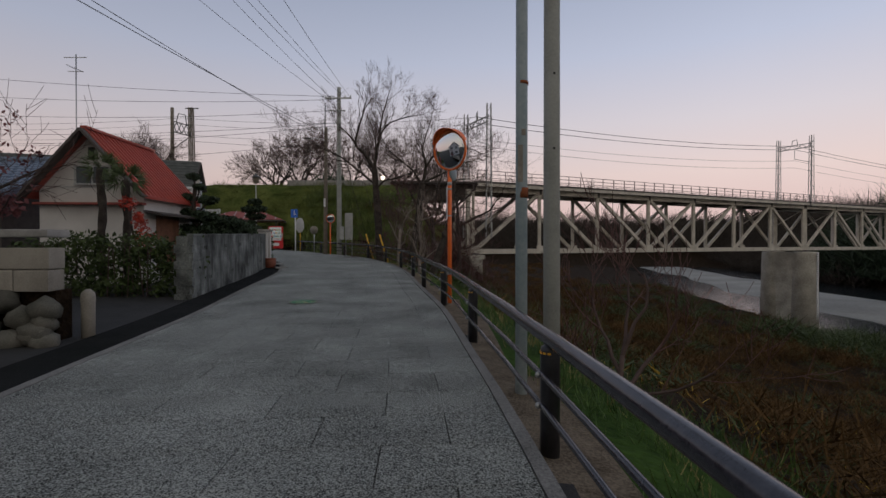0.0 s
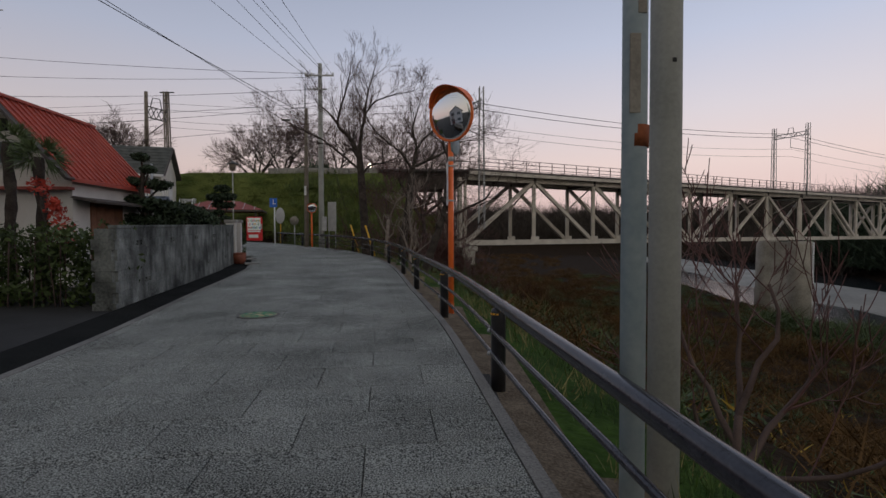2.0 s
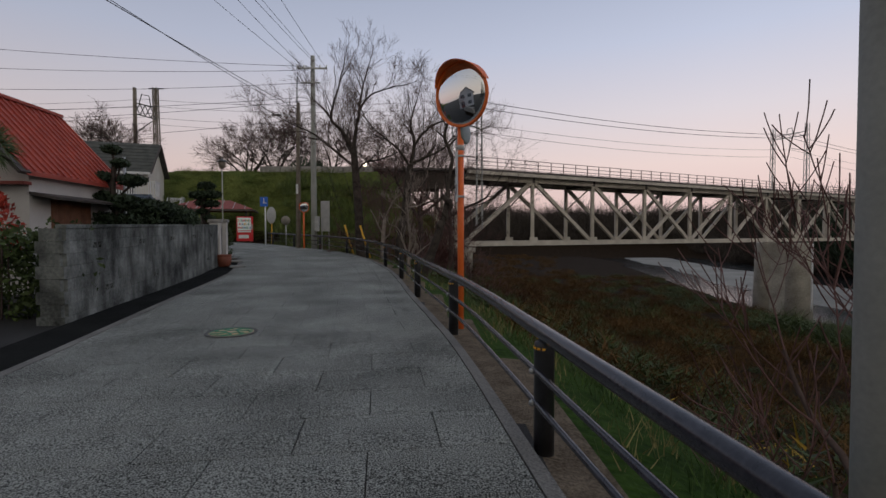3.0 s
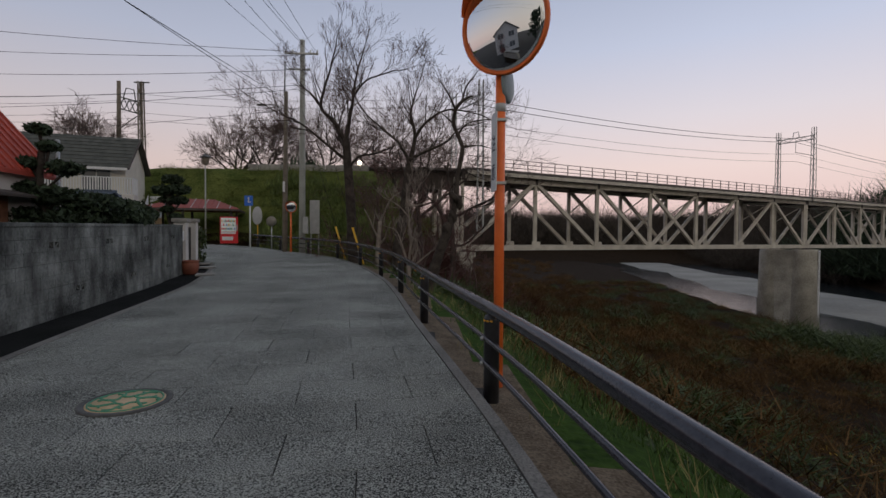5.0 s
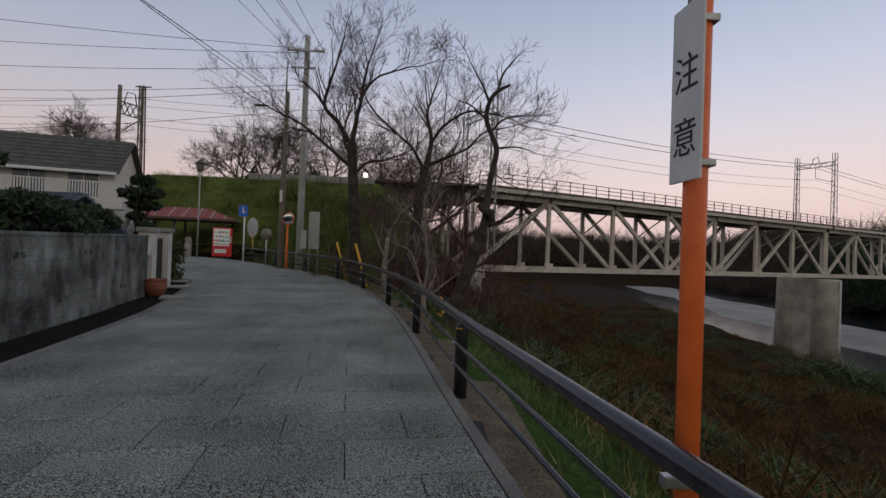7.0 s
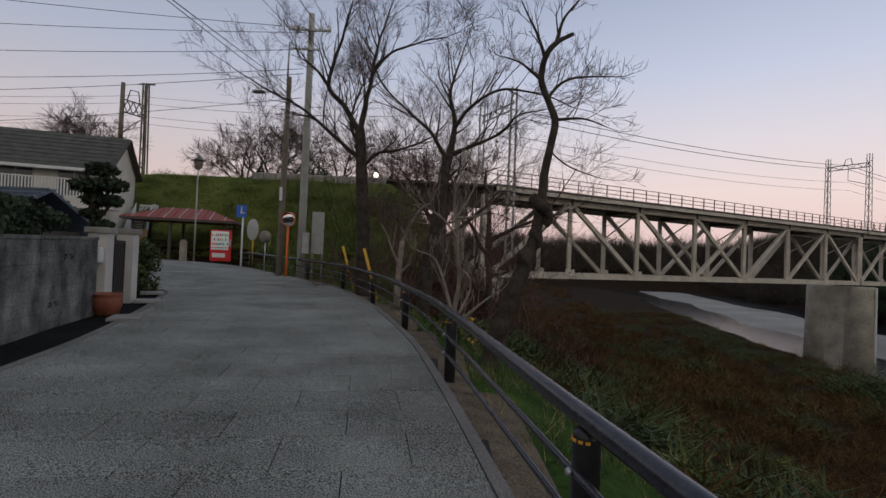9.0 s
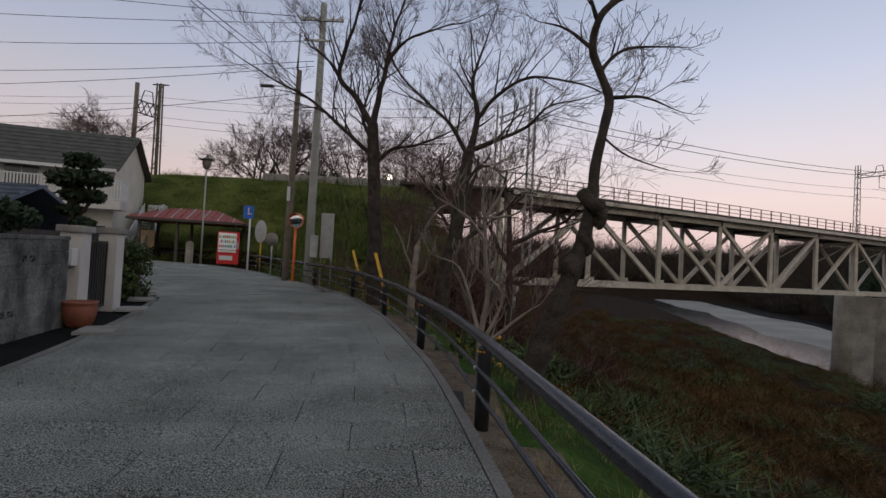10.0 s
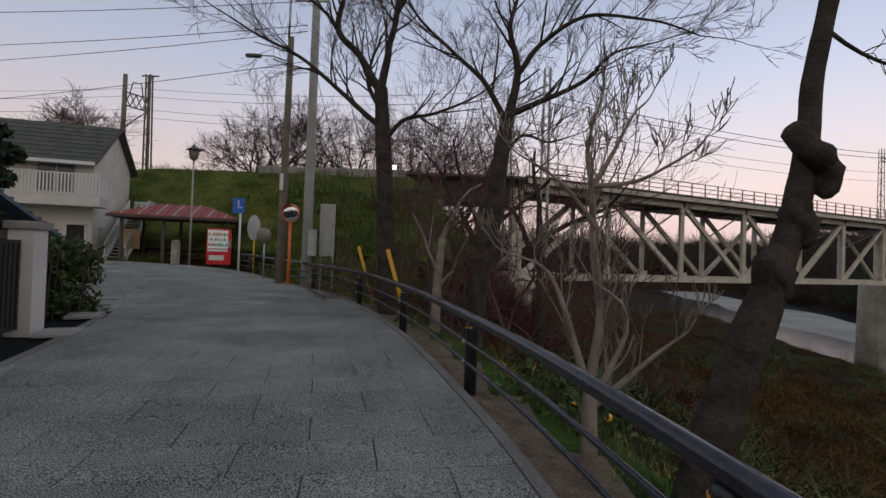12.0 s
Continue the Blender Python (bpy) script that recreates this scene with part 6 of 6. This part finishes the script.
TOPP = (-6.75, 31.9, 10.75)
for dx, dz, ex, ez in ((-0.8, 0, -11.9, 11.3), (-0.45, 0, -8.95, 11.3), (0.45, 0, -9.15, 11.3), (0.8, 0, -5.8, 11.3), (0, 0.6, -8.85, 12.2)):
    cable((TOPP[0] + dx, TOPP[1], TOPP[2] + dz), (ex, -8, ez), 0.6, 0.010)
cable((-7.7, 32.4, 8.6), (-12.5, -4, 8.4), 0.35, 0.014)
cable((-7.7, 32.4, 8.3), (-12.1, -4, 9.2), 0.5, 0.012)
for z_, ze, ye, sg in ((10.9, 13.6, 30, 0.6), (10.7, 12.8, 34, 0.7), (10.0, 11.8, 36, 0.8), (9.2, 10.6, 38, 0.8), (9.0, 9.8, 40, 0.7), (8.0, 8.6, 44, 0.6)):
    cable((-7.0, 32.0, z_), (-48, ye, ze), sg, 0.012)
for z_ in (16.4, 15.6, 14.2, 13.4):
    cable((-35.5, 67, z_ + 2.0), tuple(Vector(node(-0.85, z_ - 0.6, 2))), 0.7, 0.018, label="thin dark railway overhead line", group="railway lines")
    cable((-35.5, 67, z_ + 2.0), (-80, 70, z_ + 2.5), 0.7, 0.018, label="thin dark railway overhead line", group="railway lines")
for z_, zf, r_ in ((15.9, 17.9, 0.035), (15.2, 17.3, 0.035), (13.4, 15.4, 0.02), (12.6, 14.2, 0.02)):
    cable(node(-0.85, z_, 2), node(6.15, zf, 2), 0.9, r_, label="thin dark railway overhead line", group="railway lines")
    cable(node(6.15, zf, 2), node(16, zf - 1, 2), 0.9, r_, label="thin dark railway overhead line", group="railway lines")
an = thing("tv_antenna", "thin rooftop television antenna on a mast", "antenna", at=Matrix.Translation((-11.9, 16.0, 2.4)))
part("mast", tube([(0, 0, 0), (0.02, 0, 5.1)], 0.018, 6), ZINC, an)
part("crossbars", boxes(((0, 0, 5.0), (0.75, 0.02, 0.02)), ((0, 0, 4.55), (0.5, 0.02, 0.02)), ((-0.15, 0, 4.7), (0.02, 0.4, 0.02)), ((0.1, 0, 4.6), (0.02, 0.4, 0.02))), ZINC, an)
sp2 = thing("small_pole", "slim grey service pole beside the pine", "pole", at=Matrix.Translation((-8.75, 17.8, 0.2)))
part("shaft", tube([(0, 0, 0), (0, 0, 3.4)], 0.04, 8), ZINC, sp2)
lamp = thing("far_floodlight", "small bright lamp on the embankment", "lamp", at=Matrix.Translation((-6.6, 54.0, 7.6)))
bm = bmesh.new()
bmesh.ops.create_icosphere(bm, subdivisions=2, radius=0.22, matrix=Matrix.Translation((0, 0, 0.95)))
part("bulb", bm, LIT, lamp)
part("stem", tube([(0, 0, -0.2), (0, 0, 0.8)], 0.05, 6), ZINC, lamp)


# ---------------------------------------------------------------- road furniture on the ground
mh = thing("manhole_cover", "round cast manhole cover with tan and green relief", "manhole cover", at=Matrix.Translation((-2.97, 10.42, road_z(10.42) + 0.006)))
part("frame_ring", lathe([(0.27, -0.03), (0.335, -0.03), (0.335, 0.004), (0.325, 0.008), (0.29, 0.008), (0.285, 0.0), (0.27, 0.0)], 40), IRON, mh)
part("disc", lathe([(0.28, -0.03), (0.28, 0.006), (0.02, 0.007)], 40), COVERT, mh, "tan enamelled plate")
rngm = random.Random(6)
bm = bmesh.new()
for k in range(7):
    a = k * 0.9
    c = Vector((0.16 * math.cos(a), 0.16 * math.sin(a), 0.008))
    pts = [c + Vector((0.075 * math.cos(q + a) * (1 + 0.3 * math.sin(3 * q)), 0.075 * math.sin(q + a), 0)) for q in np.linspace(0, 5.2, 14)]
    tube(pts, 0.011, 5, bm)
part("relief", bm, COVERG, mh, "green curling relief")
bm = tube([(0.262 * math.cos(q), 0.262 * math.sin(q), 0.007) for q in np.linspace(0, 6.283, 41)], 0.008, 5)
part("edge_relief", bm, COVERG, mh)
pc = thing("patch_cover", "small pale rectangular cover in the road", "cover", at=Matrix.Translation((-6.62, 27.3, road_z(27.3) + 0.004)) @ Matrix.Rotation(0.5, 4, "Z"))
part("plate", boxes(((0, 0, 0), (1.0, 0.5, 0.012)), bevel=0.004), KERB, pc)
for x, y, yaw in ((-6.87, 20.92, 22), (-7.82, 23.24, 26), (-8.61, 24.78, 30), (-9.45, 26.23, 34), (-9.93, 27.09, 36)):
    sp_ = thing("drain_slab", "pale concrete drain cover slab at the road side", "drain cover", "drain covers", at=Matrix.Translation((x, y, road_z(y) + 0.004)) @ Matrix.Rotation(radians(yaw), 4, "Z"))
    part("slab", boxes(((0, 0, 0), (0.5, 0.7, 0.05)), bevel=0.01), KERB, sp_)

# edge kerbs: flat concrete strips; a gutter on the left
n_road = len(line)


def width_at(i):
    y = line[min(int(i), n_road - 1)].y
    return max(4.4, min(4.85, 4.42 + 0.02 * (y - 4.5))) + max(0, min(3.0, 0.3 * (y - 27)))


road_base = bmesh.new()
prev = None
for i in range(n_road):
    row = [road_base.verts.new(road_at(i, l, -0.012)) for l in (-0.02, 1.2, 2.4, 3.6, width_at(i))]
    if prev:
        for k in range(4):
            road_base.faces.new((prev[k], row[k], row[k + 1], prev[k + 1])[::-1])
    prev = row
road = tagged(part("road", road_base, JOINT), "narrow road paved with grey rectangular slabs", "road", kind="structure")


def ribbon(name, l0, l1, z0, z1, material, label, i0=0, i1=None):
    bm = bmesh.new()
    prev = None
    for i in range(i0, i1 or n_road):
        w_ = width_at(i) if name != "edge_strip" else 0.0
        row = [bm.verts.new(road_at(i, w_ + l, z)) for l, z in ((l0, -0.15), (l0, z0), (l1, z1), (l1, -0.15))]
        if prev:
            for k in range(3):
                bm.faces.new((prev[k], prev[k + 1], row[k + 1], row[k]))
        prev = row
    bmesh.ops.recalc_face_normals(bm, faces=bm.faces)
    return tagged(part(name, bm, material), label, "kerb", kind="structure")


ribbon("edge_strip", -0.045, 0.055, 0.008, 0.008, STRIP, "worn concrete edge strip along the river side")
ribbon("left_edge_strip", 0.0, 0.11, 0.004, 0.004, STRIP, "pale concrete edge line on the house side")
ribbon("gutter", 0.115, 0.85, -0.05, -0.03, GUTTER, "dark gutter strip on the house side")

# slabs in running bond; each course is one step of the road line
TW = 0.95
near, rest_v, rest_f = 0, [], []
shared = {}
for i in range(n_road - 1):
    off = 0.475 if i % 2 else 0.0
    WIDTH = width_at(i + 0.5)
    j0 = 0.06 - off
    k = 0
    while True:
        l0, l1 = j0 + k * TW, j0 + (k + 1) * TW
        k += 1
        l0, l1 = max(l0, 0.06), min(l1, WIDTH - 0.005)
        if l0 >= WIDTH - 0.05:
            break
        if l1 - l0 < 0.05:
            continue
        g = 0.004
        sa, sb = i + g / STEP, i + 1 - g / STEP
        mid = road_at(i + 0.5, (l0 + l1) / 2)
        tilt = random.uniform(-0.0012, 0.0012)
        top = [road_at(s, l, z) for s, l, z in ((sa, l0 + g, tilt), (sa, l1 - g, -tilt), (sb, l1 - g, -tilt), (sb, l0 + g, tilt))]
        low = [Vector((q.x, q.y, q.z - 0.03)) for q in top]
        inn = []
        cen = (top[0] + top[1] + top[2] + top[3]) / 4
        for q in top:
            dv = (cen - q)
            e = q + dv * (0.006 / dv.length)
            inn.append(Vector((e.x, e.y, e.z + 0.004)))
        V, F = low + top + inn, []
        for a in range(4):
            b = (a + 1) % 4
            F += [(b, a, a + 4, b + 4), (b + 4, a + 4, a + 8, b + 8)]
        F.append((8, 9, 10, 11)[::-1])
        if 1.5 < mid.y < 24.5 and near < 300:
            near += 1
            m_ = bpy.data.meshes.new("slab")
            m_.from_pydata([tuple(v - mid) for v in V], [], F)
            m_.materials.append(PAVER)
            o = new("slab", m_)
            o.parent = road
            o.location = mid
        else:
            b0 = len(rest_v)
            rest_v += [tuple(v) for v in V]
            rest_f += [tuple(q + b0 for q in f) for f in F]
m_ = bpy.data.meshes.new("slab_field")
m_.from_pydata(rest_v, [], rest_f)
m_.materials.append(PAVER)
o = new("slab_field", m_)
o.parent = road
o["kind"] = "stuff"
# plain asphalt continues beyond the paved stretch, at the crossing
